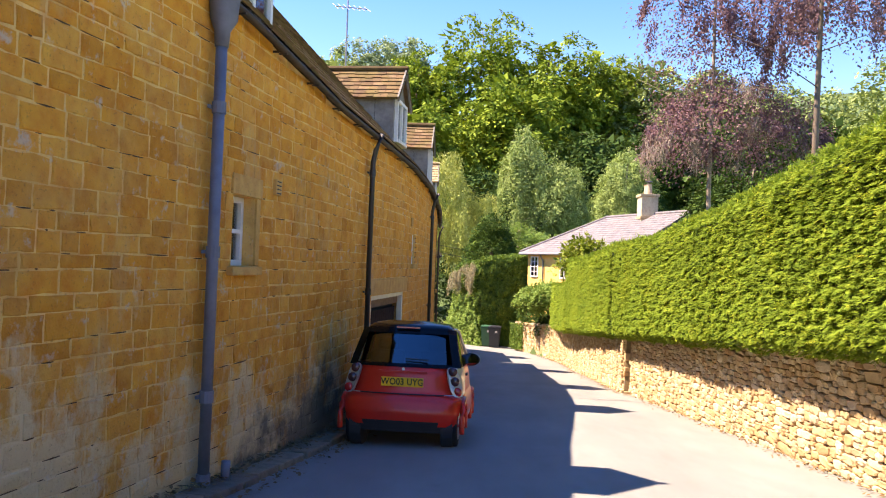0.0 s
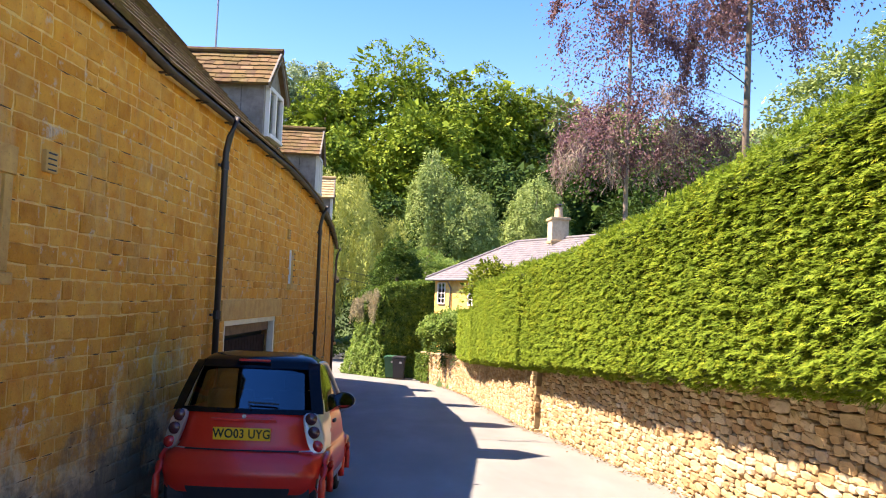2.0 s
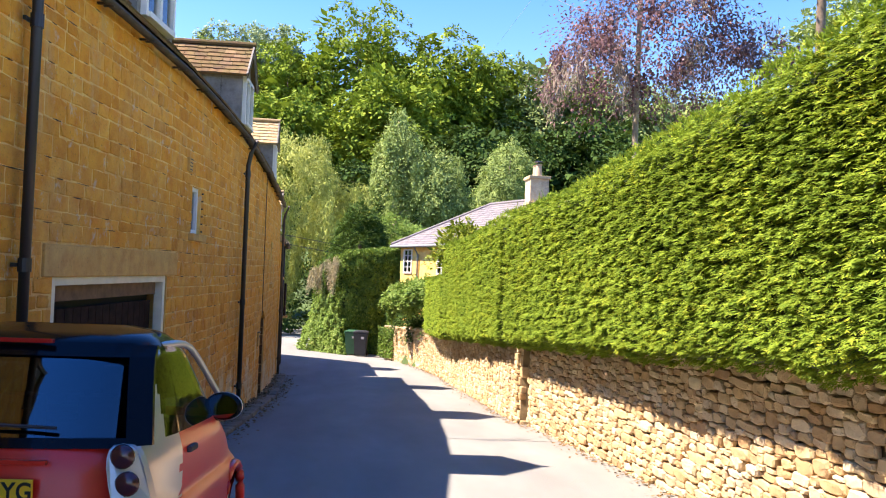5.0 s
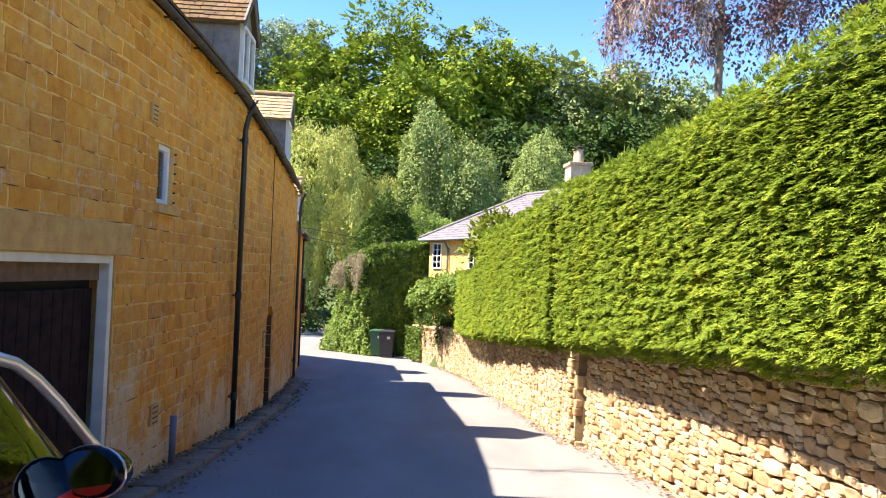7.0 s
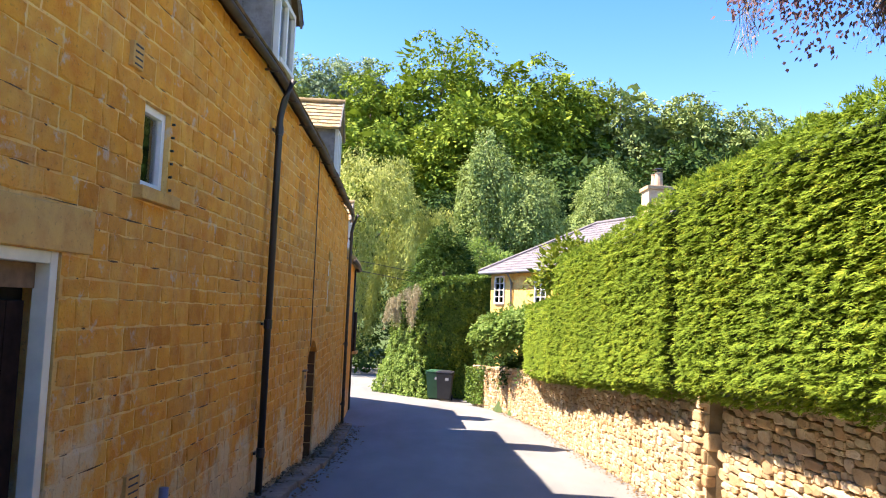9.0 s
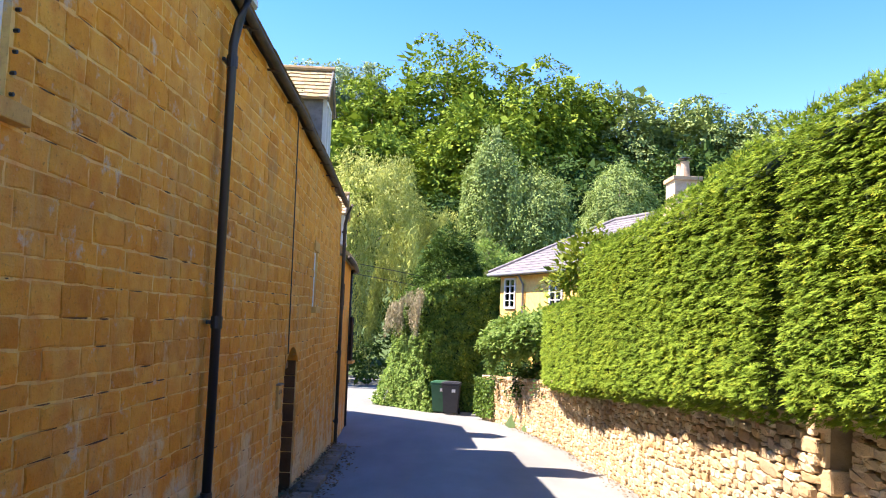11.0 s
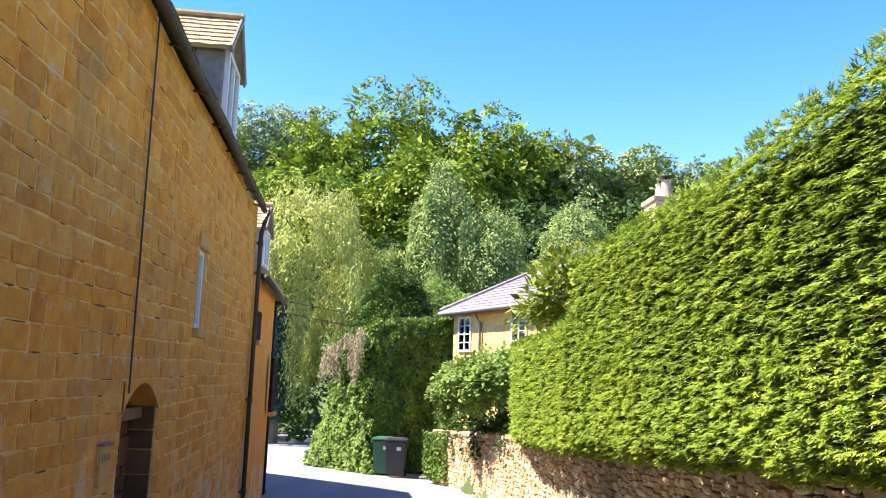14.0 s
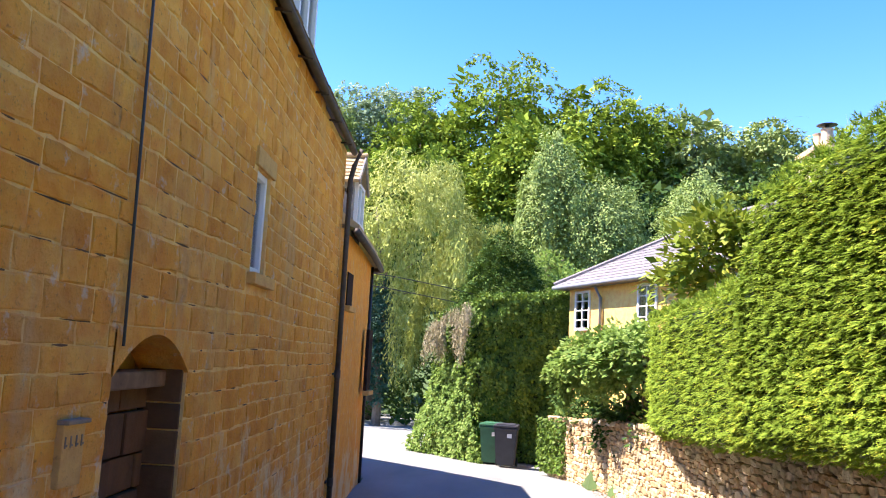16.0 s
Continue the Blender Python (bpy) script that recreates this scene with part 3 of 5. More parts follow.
# vents, plaque, patches
for y, z_, w_, h_, mat, nm in ((8.22, 2.22, 0.16, 0.16, PALE_DRESSED, "air_vent"), (15.82, 2.30, 0.16, 0.17, PALE_DRESSED, "air_vent"), (16.2, -0.62, 0.22, 0.2, PALE_DRESSED, "air_vent"), (22.31, -0.43, 0.18, 0.27, PALE_DRESSED, "name_plaque")):
    ob = part(nm, boxes([((0, 0.012, 0), (w_, 0.05, h_))], 0.006), mat)
    ob.matrix_basis = facade_frame(y, z_)
    adopt(house, ob)
    if nm == "air_vent":
        for q in range(4):
            part("slot", boxes([((0, 0.038, -h_ / 2 + h_ * (q + .5) / 4), (w_ * .7, 0.004, 0.012))]), CAR_TRIM, ob)
    else:
        for q in range(4):
            part("carved_mark", boxes([((-0.07 + 0.045 * q, 0.038, 0.06), (0.010, 0.004, 0.05)), ((-0.058 + 0.045 * q, 0.038, 0.045), (0.012, 0.004, 0.010))]), FLAG, ob)
        part("drip_stone", boxes([((0, 0.03, h_ / 2 + .01), (w_ + .01, .06, .02))], .005), FLAG, ob)


# drainpipes: pipe with collars and a hopper or a swan neck
def drainpipe(y, top, mat, r, hopper, label):
    g = gz(y) + 0.02
    P = [on_facade(y, g, 0.10), on_facade(y, top - 0.45, 0.10)]
    P += [] if hopper else [on_facade(y, top - 0.25, 0.14), on_facade(y - 0.05, top - 0.02, 0.24)]
    ob = part("drainpipe", tube(P, r, 12), mat, None, label, True)
    adopt(house, ob)
    if hopper:
        hp = part("hopper_head", tube([on_facade(y, top - 0.5, 0.1), on_facade(y, top - 0.36, 0.1), on_facade(y, top - 0.26, 0.11), on_facade(y, top - 0.1, 0.11), on_facade(y, top - 0.06, 0.11)], [r * 1.2, r * 1.4, r * 2.4, r * 2.6, r * 2.9], 12), mat, None, "", True)
        adopt(house, hp)
    for z_ in ([g + 0.08, g + 0.78, 1.52, 2.75] if hopper else [g + 0.5, g + 1.9, top - 0.6]):
        c = part("collar", tube([on_facade(y, z_ - 0.05, 0.10), on_facade(y, z_ + 0.05, 0.10)], r * 1.22, 12), mat)
        adopt(house, c)
        b = part("bracket", boxes([((0, 0.05, 0), (0.17, 0.025, 0.03))], 0.003), mat)
        b.matrix_basis = facade_frame(y, z_)
        adopt(house, b)
    return ob


drainpipe(6.70, 3.77, GREY_IRON, 0.050, True, "grey painted cast iron drainpipe with hopper")
drainpipe(11.83, 3.41, IRON, 0.039, False, "black cast iron drainpipe with swan neck")
drainpipe(19.42, 3.22, IRON, 0.039, False, "black cast iron drainpipe")
drainpipe(29.45, 2.88, RUST, 0.036, False, "weathered brown drainpipe at the house end")
stub = part("standpipe", tube([on_facade(16.62, gz(16.6), 0.09), on_facade(16.62, gz(16.6) + 0.55, 0.09)], 0.035, 10), GREY_IRON, None, "short grey pipe stub", True)
adopt(house, stub)
stub = part("standpipe", tube([on_facade(6.95, gz(6.9), 0.17), on_facade(6.95, gz(6.9) + 0.22, 0.17)], 0.04, 10), GREY_IRON, None, "short grey pipe stub", True)
adopt(house, stub)
cable = part("wall_cable", tube([on_facade(22.70, 0.05, 0.03), on_facade(22.66, 1.0, 0.03), on_facade(22.58, 2.95, 0.03)], 0.008, 6), IRON, None, "thin black cable down the wall")
adopt(house, cable)

# gutter along the eave: a half-round channel on brackets
gvv, gff = [], []
gys = smooth_steps(-8, 29.6, 94)
for y in gys:
    e = lerp(y, EAVE)
    for k in range(9):
        a = math.pi * k / 8
        gvv.append(on_facade(y, e - 0.02 - 0.046 * math.sin(a), 0.11 - 0.048 * math.cos(a)))
    for k in range(8, -1, -1):
        a = math.pi * k / 8
        gvv.append(on_facade(y, e - 0.02 - 0.038 * math.sin(a), 0.11 - 0.040 * math.cos(a)))
for j in range(len(gys) - 1):
    for k in range(18):
        gff.append((j * 18 + k, j * 18 + (k + 1) % 18, (j + 1) * 18 + (k + 1) % 18, (j + 1) * 18 + k))
adopt(house, raw("gutter", gvv, gff, RUST, None, "weathered half-round gutter", True))
for y in smooth_steps(-7, 29, 36):
    b = part("gutter_bracket", boxes([((0, 0.06, -0.05), (0.025, 0.12, 0.02)), ((0, 0.11, -0.075), (0.025, 0.09, 0.012))]), RUST)
    b.matrix_basis = facade_frame(y, lerp(y, EAVE))
    adopt(house, b)

# main roof: a sheet with rows of stone tiles on it
PITCH, RUN = radians(46), 4.0


def on_roof(y, s, lift=0.0, pitch=PITCH):
    return on_facade(y, lerp(y, EAVE) + 0.03 + s * math.sin(pitch) + lift * math.cos(pitch), 0.12 - s * math.cos(pitch) + lift * math.sin(pitch))


rvv, rff = [], []
for y in gys:
    rvv += [on_roof(y, 0, -.03), on_roof(y, RUN / math.cos(PITCH), -.03), Vector((-12.3, y, lerp(y, EAVE)))]
for j in range(len(gys) - 1):
    for k in range(2):
        rff.append((j * 3 + k, j * 3 + 3 + k, j * 3 + 4 + k, j * 3 + 1 + k))
roof = raw("roof", rvv, rff, TILE, None, "old mossy stone tile roof")
adopt(house, roof)


def tile_rows(place, y0, y1, rows, gauge, w=(0.18, 0.34), thick=0.022, taper=None):
    """Lapped tiles as joined slabs on the surface place(y, s, lift)."""
    v, f = [], []
    for r in range(rows):
        s0 = r * gauge
        a0, a1 = (y0, y1) if taper is None else (y0 + taper * s0, y1)
        y = a0 + float(rng.uniform(-0.1, 0))
        while y < a1:
            L = float(rng.uniform(*w))
            a, b = max(y, a0), min(y + L, a1)
            y += L
            if b - a < 0.04:
                continue
            e = float(rng.uniform(-0.015, 0.015))
            q = [place(a + .004, s0 + e, 0.008), place(b - .004, s0 + e, 0.008), place(b - .004, s0 + e, 0.008 + thick), place(a + .004, s0 + e, 0.008 + thick),
                 place(a + .004, s0 + gauge * 1.3, 0.004), place(b - .004, s0 + gauge * 1.3, 0.004)]
            n = len(v)
            v += q
            f += [(n, n + 1, n + 2, n + 3), (n + 3, n + 2, n + 5, n + 4), (n, n + 3, n + 4), (n + 1, n + 5, n + 2)]
    return v, f


v, f = tile_rows(on_roof, -8, 29.55, 22, 0.24)
tl = raw("tile_covering", v, f, TILE)
tagged(tl, kind="stuff")
tl.parent = roof


def dormer(cy, half, zb, ze, za, front, depth, tile_mat, wall_mat, lean=0.0, label="", split=2):
    """A gabled dormer: cheeks and gable, tiled roof slopes, a white window of upright lights. Local x runs back, y along the street."""
    s = (fx(cy + 0.1) - fx(cy - 0.1)) / 0.2 if cy < 29 else 0.0
    rot = Matrix.Rotation(math.atan(-s), 4, "Z")
    d = part("dormer", boxes([((-depth / 2, -half + 0.05, (zb + ze) / 2 - .15), (depth, 0.1, ze - zb + .3)), ((-depth / 2, half - 0.05, (zb + ze) / 2 - .15), (depth, 0.1, ze - zb + .3)), ((-0.05, 0, zb - 0.05), (0.1, 2 * half - 0.2, 0.2))]), wall_mat, None, label)
    d.matrix_basis = Matrix.Translation((front, cy, 0)) @ rot
    adopt(house, d)
    g = raw("gable", [(0, -half, ze), (0, half, ze), (0, 0, za - .03), (-.1, -half, ze), (-.1, half, ze), (-.1, 0, za - .03)], [(0, 1, 2), (3, 5, 4), (0, 3, 4, 1)], wall_mat)
    g.parent = d
    rise, run = za - ze + 0.04, half + 0.10
    ln = math.hypot(rise, run)
    for sg in (-1, 1):
        def place(x, q, lift, sg=sg):
            return Vector((-x, sg * (run - q * run / ln + lift * rise / ln), ze - 0.06 + q * rise / ln + lift * run / ln))
        slab = [place(-0.12, 0, -.03), place(depth, 0, -.03), place(depth, ln, -.03), place(-0.12, ln, -.03), place(-0.12, 0, 0.006), place(depth, 0, 0.006), place(depth, ln, 0.006), place(-0.12, ln, 0.006)]
        raw("dormer_roof", slab, [(0, 1, 2, 3), (4, 7, 6, 5), (0, 4, 5, 1), (0, 3, 7, 4)], tile_mat, d)
        v, f = tile_rows(place, -0.13, depth, max(3, int(ln / 0.13)), 0.13, (0.12, 0.24), 0.018)
        tm = raw("tile_covering", v, f, tile_mat, d)
        tagged(tm, kind="stuff")
    part("ridge", tube([(0.13, 0, za + 0.03), (-depth, 0, za + 0.03)], 0.05, 8), tile_mat, d)
    ww = 2 * half - 0.2
    hh = ze - zb - 0.08
    z0 = zb + 0.06
    t = 0.06
    part("window_frame", boxes([((0.02, -ww / 2 + t / 2, z0 + hh / 2), (0.09, t, hh)), ((0.02, ww / 2 - t / 2, z0 + hh / 2), (0.09, t, hh)), ((0.02, 0, z0 + hh - t / 2), (0.088, ww - 2 * t, t)), ((0.03, 0, z0 + t / 2), (0.12, ww - 2 * t, t))] + [((0.02, -ww / 2 + ww * k / split, z0 + hh / 2), (0.085, 0.07, hh - 2 * t)) for k in range(1, split)], 0.004), WHITE_PAINT, d, "white painted window frame")
    for k in range(split):
        part("pane", boxes([((0.02, -ww / 2 + ww * (k + .5) / split, z0 + hh / 2), (0.008, ww / split - 0.06, hh - 0.1))]), WINDOW_GLASS, d)
    # black sheet in place of the dormer's unlit inside
    part("unlit_room_sheet", boxes([((-0.35, 0, z0 + hh / 2), (0.02, ww + .2, hh + .2))]), BLACKOUT, d)
    for sg in (-1, 1):
        part("bargeboard", boxes([((0.10, 0, 0), (0.03, ln, 0.10), Matrix.Translation((0, sg * run / 2, ze - 0.06 + rise / 2 - 0.02)) @ Matrix.Rotation(-sg * math.atan2(rise, run), 4, "X"))]), wall_mat, d)
    return d


LBL = "grey rendered dormer with mossy stone tile roof"
dormer(7.95, 0.58, 3.85, 4.62, 5.28, -2.18, 2.0, TILE, RENDERED, label=LBL)
dormer(14.80, 0.55, 3.62, 4.50, 5.10, -1.12, 2.0, TILE, RENDERED, label=LBL)
dormer(20.10, 0.55, 3.45, 4.38, 4.98, -0.72, 2.0, TILE, RENDERED, label=LBL)
dormer(26.60, 0.55, 3.18, 4.22, 4.82, -0.72, 2.0, TILE_PALE, RENDERED, label="pale dormer with light stone tile roof")

# aerial on a mast behind the first dormers
mast = tagged(part("aerial", tube([(-2.5, 17.0, 4.6), (-2.5, 17.0, 8.2)], 0.018, 8), GALV), "thin metal television aerial on a mast", "aerial")
part("boom", tube([(-2.75, 16.9, 6.95), (-2.1, 17.2, 7.0)], 0.012, 6), GALV, mast)
for k in range(7):
    c = Vector((-2.75, 16.9, 6.95)).lerp(Vector((-2.1, 17.2, 7.0)), k / 6)
    part("element", tube([c + Vector((-.1, .2, 0.12)), c + Vector((.1, -.2, -0.12))], 0.007, 5), GALV, mast)

# ---------------------------------------------------------------- the lower wing beyond
wing = empty("lower_wing", (-3, 33, gz(33)), "lower ochre stone wing with tiled roof", "house")
WP = [(-0.66, 29.75), (-0.74, 32.2), (-0.88, 34.8), (-5.2, 40.2), (-9.0, 44.0)]
vv, ff = [], []
for (x, y) in WP:
    for d in (0.0, 0.4):
        vv += [(x - d, y - d * .5, -3.2), (x - d, y - d * .5, 1.80)]
for k in range(len(WP) - 1):
    b = 4 * k
    ff += [(b, b + 4, b + 5, b + 1), (b + 2, b + 3, b + 7, b + 6), (b + 1, b + 5, b + 7, b + 3)]
ff += [(0, 1, 3, 2)]
adopt(wing, raw("wall", vv, ff, OCHRE))
vv, ff = [], []
for (x, y) in WP:
    n = Vector((1, 0.1, 0)) if y < 34 else Vector((0.9, 0.55, 0))
    p = Vector((x, y, 1.82))
    vv += [p + n * 0.2 - Vector((0, 0, .02)), p + n * .2 + Vector((0, 0, .04)), p - n * 2.0 + Vector((0, 0, 1.6)), p - n * 6 + Vector((0, 0, 1.6))]
for k in range(len(WP) - 1):
    b = 4 * k
    ff += [(b, b + 4, b + 5, b + 1), (b + 1, b + 5, b + 6, b + 2), (b + 2, b + 6, b + 7, b + 3)]
ff += [(0, 1, 2, 3)]
adopt(wing, raw("roof", vv, ff, TILE_PALE, None, "lichened stone tile roof"))
pts = [Vector((x + 0.17, y, 1.76)) for x, y in WP[:3]] + [Vector((-5.05, 40.3, 1.76))]
adopt(wing, part("gutter", tube(pts, 0.055, 8), RUST, None, "", True))
adopt(wing, part("drainpipe", tube([(-0.82, 34.2, -2.4), (-0.82, 34.2, 1.75)], 0.03, 8), IRON, None, "", True))
for (y, z0, z1) in ((30.6, 0.75, 1.25), (33.4, -0.6, 0.5)):
    wobj = part("window", boxes([((-0.69, y, (z0 + z1) / 2), (0.06, 0.5, z1 - z0))], 0.006), DARK_WOOD, None, "small dark window with stone sill")
    adopt(wing, wobj)
    sl = part("sill", boxes([((-0.66, y, z0 - 0.04), (0.12, 0.62, 0.08))], 0.006), PALE_DRESSED)
    adopt(wing, sl)
house_keep = house
house = wing
dormer(32.6, 0.5, 2.2, 3.05, 3.55, -0.95, 1.8, TILE_PALE, RENDERED, label="pale dormer with light stone tile roof")
house = house_keep

# ---------------------------------------------------------------- garden wall of rubble stone
wall = empty("garden_wall", (4.5, 14, gz(14)), "low dry rubble limestone wall below a hedge", "wall", kind="structure")
wys = smooth_steps(-8, 18.8, 27) + smooth_steps(18.86, 38, 30)
WTOP = [(-8, 1.36), (28, 1.36), (31, 1.34), (37, 1.24), (38, 1.2)]
vv, ff = [], []
for y in wys:
    x0, g, t = rx(y) + 0.05, gz(y), lerp(y, WTOP)
    vv += [(x0 + 0.02, y, g - .4), (x0 + 0.06, y, g + t - 0.04), (x0 + 0.46, y, g + t - 0.04), (x0 + 0.46, y, g - .4)]
for j in range(len(wys) - 1):
    for k in range(3):
        ff.append((j * 4 + k, j * 4 + k + 1, j * 4 + 5 + k, j * 4 + 4 + k))
ff.append((len(vv) - 4, len(vv) - 3, len(vv) - 2, len(vv) - 1))
core = raw("core", vv, ff, RUBBLE_CORE)
adopt(wall, core)


def rubble_unit():
    """One rough stone in a unit cell: x along, y outwards, z up."""
    j = lambda s: float(rng.uniform(-s, s))
    ring = [(x + j(.06), z + j(.09)) for x, z in ((-.5, -.28), (-.34, -.48), (0, -.5), (.34, -.48), (.5, -.28), (.5, .28), (.34, .48), (0, .5), (-.34, .48), (-.5, .28))]
    v = [(x * 1.0, -0.6, z) for x, z in ring]
    v += [(x * 0.98 + j(.04), 0.6 + j(.12), z * 0.97 + j(.04)) for x, z in ring]
    v += [(x * 0.82 + j(.05), 1.0 + j(.14), z * 0.76 + j(.06)) for x, z in ring]
    v += [(j(.15), 1.08 + j(.2), j(.15))]
    f = []
    for r in (0, 10):
        f += [(r + a, r + (a + 1) % 10, r + 10 + (a + 1) % 10, r + 10 + a) for a in range(10)]
    f += [(20 + a, 20 + (a + 1) % 10, 30) for a in range(10)]
    return v, f


rub = [rubble_unit() for _ in range(14)]
rub_me = []
for v, f in rub:
    me = bpy.data.meshes.new("rubble_stone")
    me.from_pydata(v, [], f)
    me.materials.append(RUBBLE)
    rub_me.append(me)
rub_co = [np.array(v) for v, f in rub]


def wall_frame(y, z):
    s = (rx(y + 0.02) - rx(y - 0.02)) / 0.04 if not 18.7 < y < 18.95 else 0
    t = Vector((-s, -1, 0)).normalized()
    n = Vector((-1, s, 0)).normalized()
    return Matrix.Translation((rx(y) + 0.06, y, z)) @ Matrix((t, n, Vector((0, 0, 1)))).transposed().to_4x4()


rub_jobs, jv, jf = [], [], []
R_STRETCH = (12.6, 18.3)
# stones laid one by one on the lowest free place, as a waller does
STEP = 0.035
skyline = [(-0.14 + float(rng.uniform(0, 0.10))) for _ in range(int(45.9 / STEP))]
lay = 0
while lay < 13000:
    lay += 1
    i = skyline.index(min(skyline))
    base = skyline[i]
    if base > 1.30:
        break
    want = float(rng.choice([0.08, 0.12, 0.16, 0.20, 0.26, 0.36], p=[.16, .24, .26, .18, .11, .05])) * (1.15 if base < 0.25 else 1.0)
    k0 = i
    while k0 > 0 and skyline[k0 - 1] < base + 0.012 and (i - k0) * STEP < want / 2:
        k0 -= 1
    k1 = k0
    while k1 < len(skyline) - 1 and skyline[k1 + 1] < base + 0.03 and (k1 - k0 + 1) * STEP < want:
        k1 += 1
    L = (k1 - k0 + 1) * STEP
    hs = min(max(0.04, L * float(rng.uniform(.30, .80))), float(rng.uniform(0.06, 0.125)))
    zb = max(skyline[k0:k1 + 1])
    for q in range(k0, k1 + 1):
        skyline[q] = zb + hs
    mid = -8 + (k0 + k1 + 1) / 2 * STEP
    if L < 0.075 and rng.random() < 0.6 or base + hs > lerp(mid, WTOP) + 0.12:
        continue
    if 18.72 < mid < 18.95:
        mid = 18.6
    m = wall_frame(mid, gz(mid) + (base + zb) / 2 + hs / 2) @ Matrix.Rotation(float(rng.uniform(-.07, .07)), 4, "Y") @ Matrix.Diagonal((L - 0.002, float(rng.uniform(0.022, 0.048)), hs + (zb - base) / 2 - 0.003, 1))
    v = int(rng.integers(14))
    if R_STRETCH[0] < mid < R_STRETCH[1] and len(rub_jobs) < 330:
        rub_jobs.append((v, m))
    else:
        mm = np.array(m)
        n = len(jv)
        jv.extend((rub_co[v] @ mm[:3, :3].T + mm[:3, 3]).tolist())
        jf.extend(tuple(n + q for q in f) for f in rub[v][1])
rs = raw("rubble_masonry", jv, jf, RUBBLE)
tagged(rs, kind="stuff")
rs.parent = core
# quoins at the step in the wall
zq, k = gz(18.8) - .05, 0
while zq < gz(18.8) + 1.3:
    hq = float(rng.uniform(.10, .19))
    q = part("quoin_stone", boxes([((4.275 - .015 * (k % 2), 18.91 + .03 * (k % 2), zq + hq / 2), (.24, .22 - .06 * (k % 3), hq - .004))], .02), RUBBLE)
    adopt(wall, q)
    zq += hq
    k += 1
adopt(wall, part("end_pier", boxes([((3.30, 37.75, gz(37.7) + .60), (.42, .30, 1.36)), ((3.30, 37.75, gz(37.7) + 1.31), (.48, .36, .08))], .03), RUBBLE, None, "upright stone slab ending the wall"))
# cap stones on the open stretch beyond the hedge
for k in range(24):
    y = 30.4 + k * 0.315
    c = part("cap_stone", boxes([((0, 0, 0), (0.50, 0.30, 0.09))], 0.02), RUBBLE)
    c.matrix_basis = pose(rx(y) + 0.24, y, gz(y) + lerp(y, WTOP) + 0.03, float(rng.uniform(-4, 4)), float(rng.uniform(-4, 4)), math.degrees(-math.atan((rx(y + .1) - rx(y - .1)) / .2)))
    adopt(wall, c)
# ---------------------------------------------------------------- foliage
def unit_rows(a):
    return a / np.maximum(np.linalg.norm(a, axis=1, keepdims=True), 1e-6)


def leaf_quads(p, axis, normal, length, width):
    """Diamond leaves: p base points, axis the way each points, normal its face."""
    axis = unit_rows(axis)
    side = unit_rows(np.cross(axis, normal))
    L, W = length[:, None], width[:, None]
    mid = p + axis * L * 0.45
    return np.stack([p, mid + side * W * 0.5, p + axis * L, mid - side * W * 0.5], axis=1)


def sprays(blobs, n_spray, per, spread, leaf_len, leaf_w, droop=0.35, flat=0.35, inner=0.72, seed=1, gap=0.0):
    """Leaves in drooping sprays over lumpy ellipsoids; blobs: (x, y, z, rx, ry, rz)."""
    r = np.random.default_rng(seed)
    B = np.array(blobs, dtype=float)
    area = (B[:, 3] * B[:, 4] + B[:, 3] * B[:, 5] + B[:, 4] * B[:, 5])
    pick = r.choice(len(B), n_spray, p=area / area.sum())
    d = unit_rows(r.normal(size=(n_spray, 3)))
    d[:, 2] = np.abs(d[:, 2]) * np.where(r.random(n_spray) < 0.72, 1, -0.7)
    lump = np.array([noise.noise(Vector(v * 2.3 + pick[i])) for i, v in enumerate(d)])
    rad = (inner + (1 - inner) * r.random(n_spray)) * (1 + 0.22 * lump)
    keep = lump > -1 + gap
    pick, d, rad = pick[keep], d[keep], rad[keep]
    c = B[pick, :3] + d * B[pick, 3:] * rad[:, None]
    outw = unit_rows(d / B[pick, 3:])
    k = len(c)
    # each spray's own plane: outwards and drooping
    ax = unit_rows(outw * np.array([1, 1, 0.5]) + np.array([0, 0, -droop]) + r.normal(size=(k, 3)) * 0.25)
    up = unit_rows(outw * 0.8 + np.array([0, 0, 0.7]) + r.normal(size=(k, 3)) * 0.2)
    sd = unit_rows(np.cross(ax, up))
    up = np.cross(sd, ax)
    a, b, h = r.uniform(-.6, 1, (k, per, 1)), r.normal(size=(k, per, 1)) * 0.45, r.normal(size=(k, per, 1)) * flat * 0.4
    b = b * (1 - 0.5 * np.abs(a))
    size = spread * r.uniform(0.6, 1.3, (k, 1, 1))
    p = c[:, None] + size * (a * ax[:, None] + b * sd[:, None] + h * up[:, None] - np.array([0, 0, 1]) * droop * 0.5 * (a * np.abs(a) + b * b))
    p = p.reshape(-1, 3)
    m = len(p)
    la = np.repeat(ax, per, axis=0) + r.normal(size=(m, 3)) * 0.5
    ln = np.repeat(up, per, axis=0) + r.normal(size=(m, 3)) * 0.28
    return leaf_quads(p, la, ln, leaf_len * r.uniform(0.6, 1.3, m), leaf_w * r.uniform(0.6, 1.3, m))


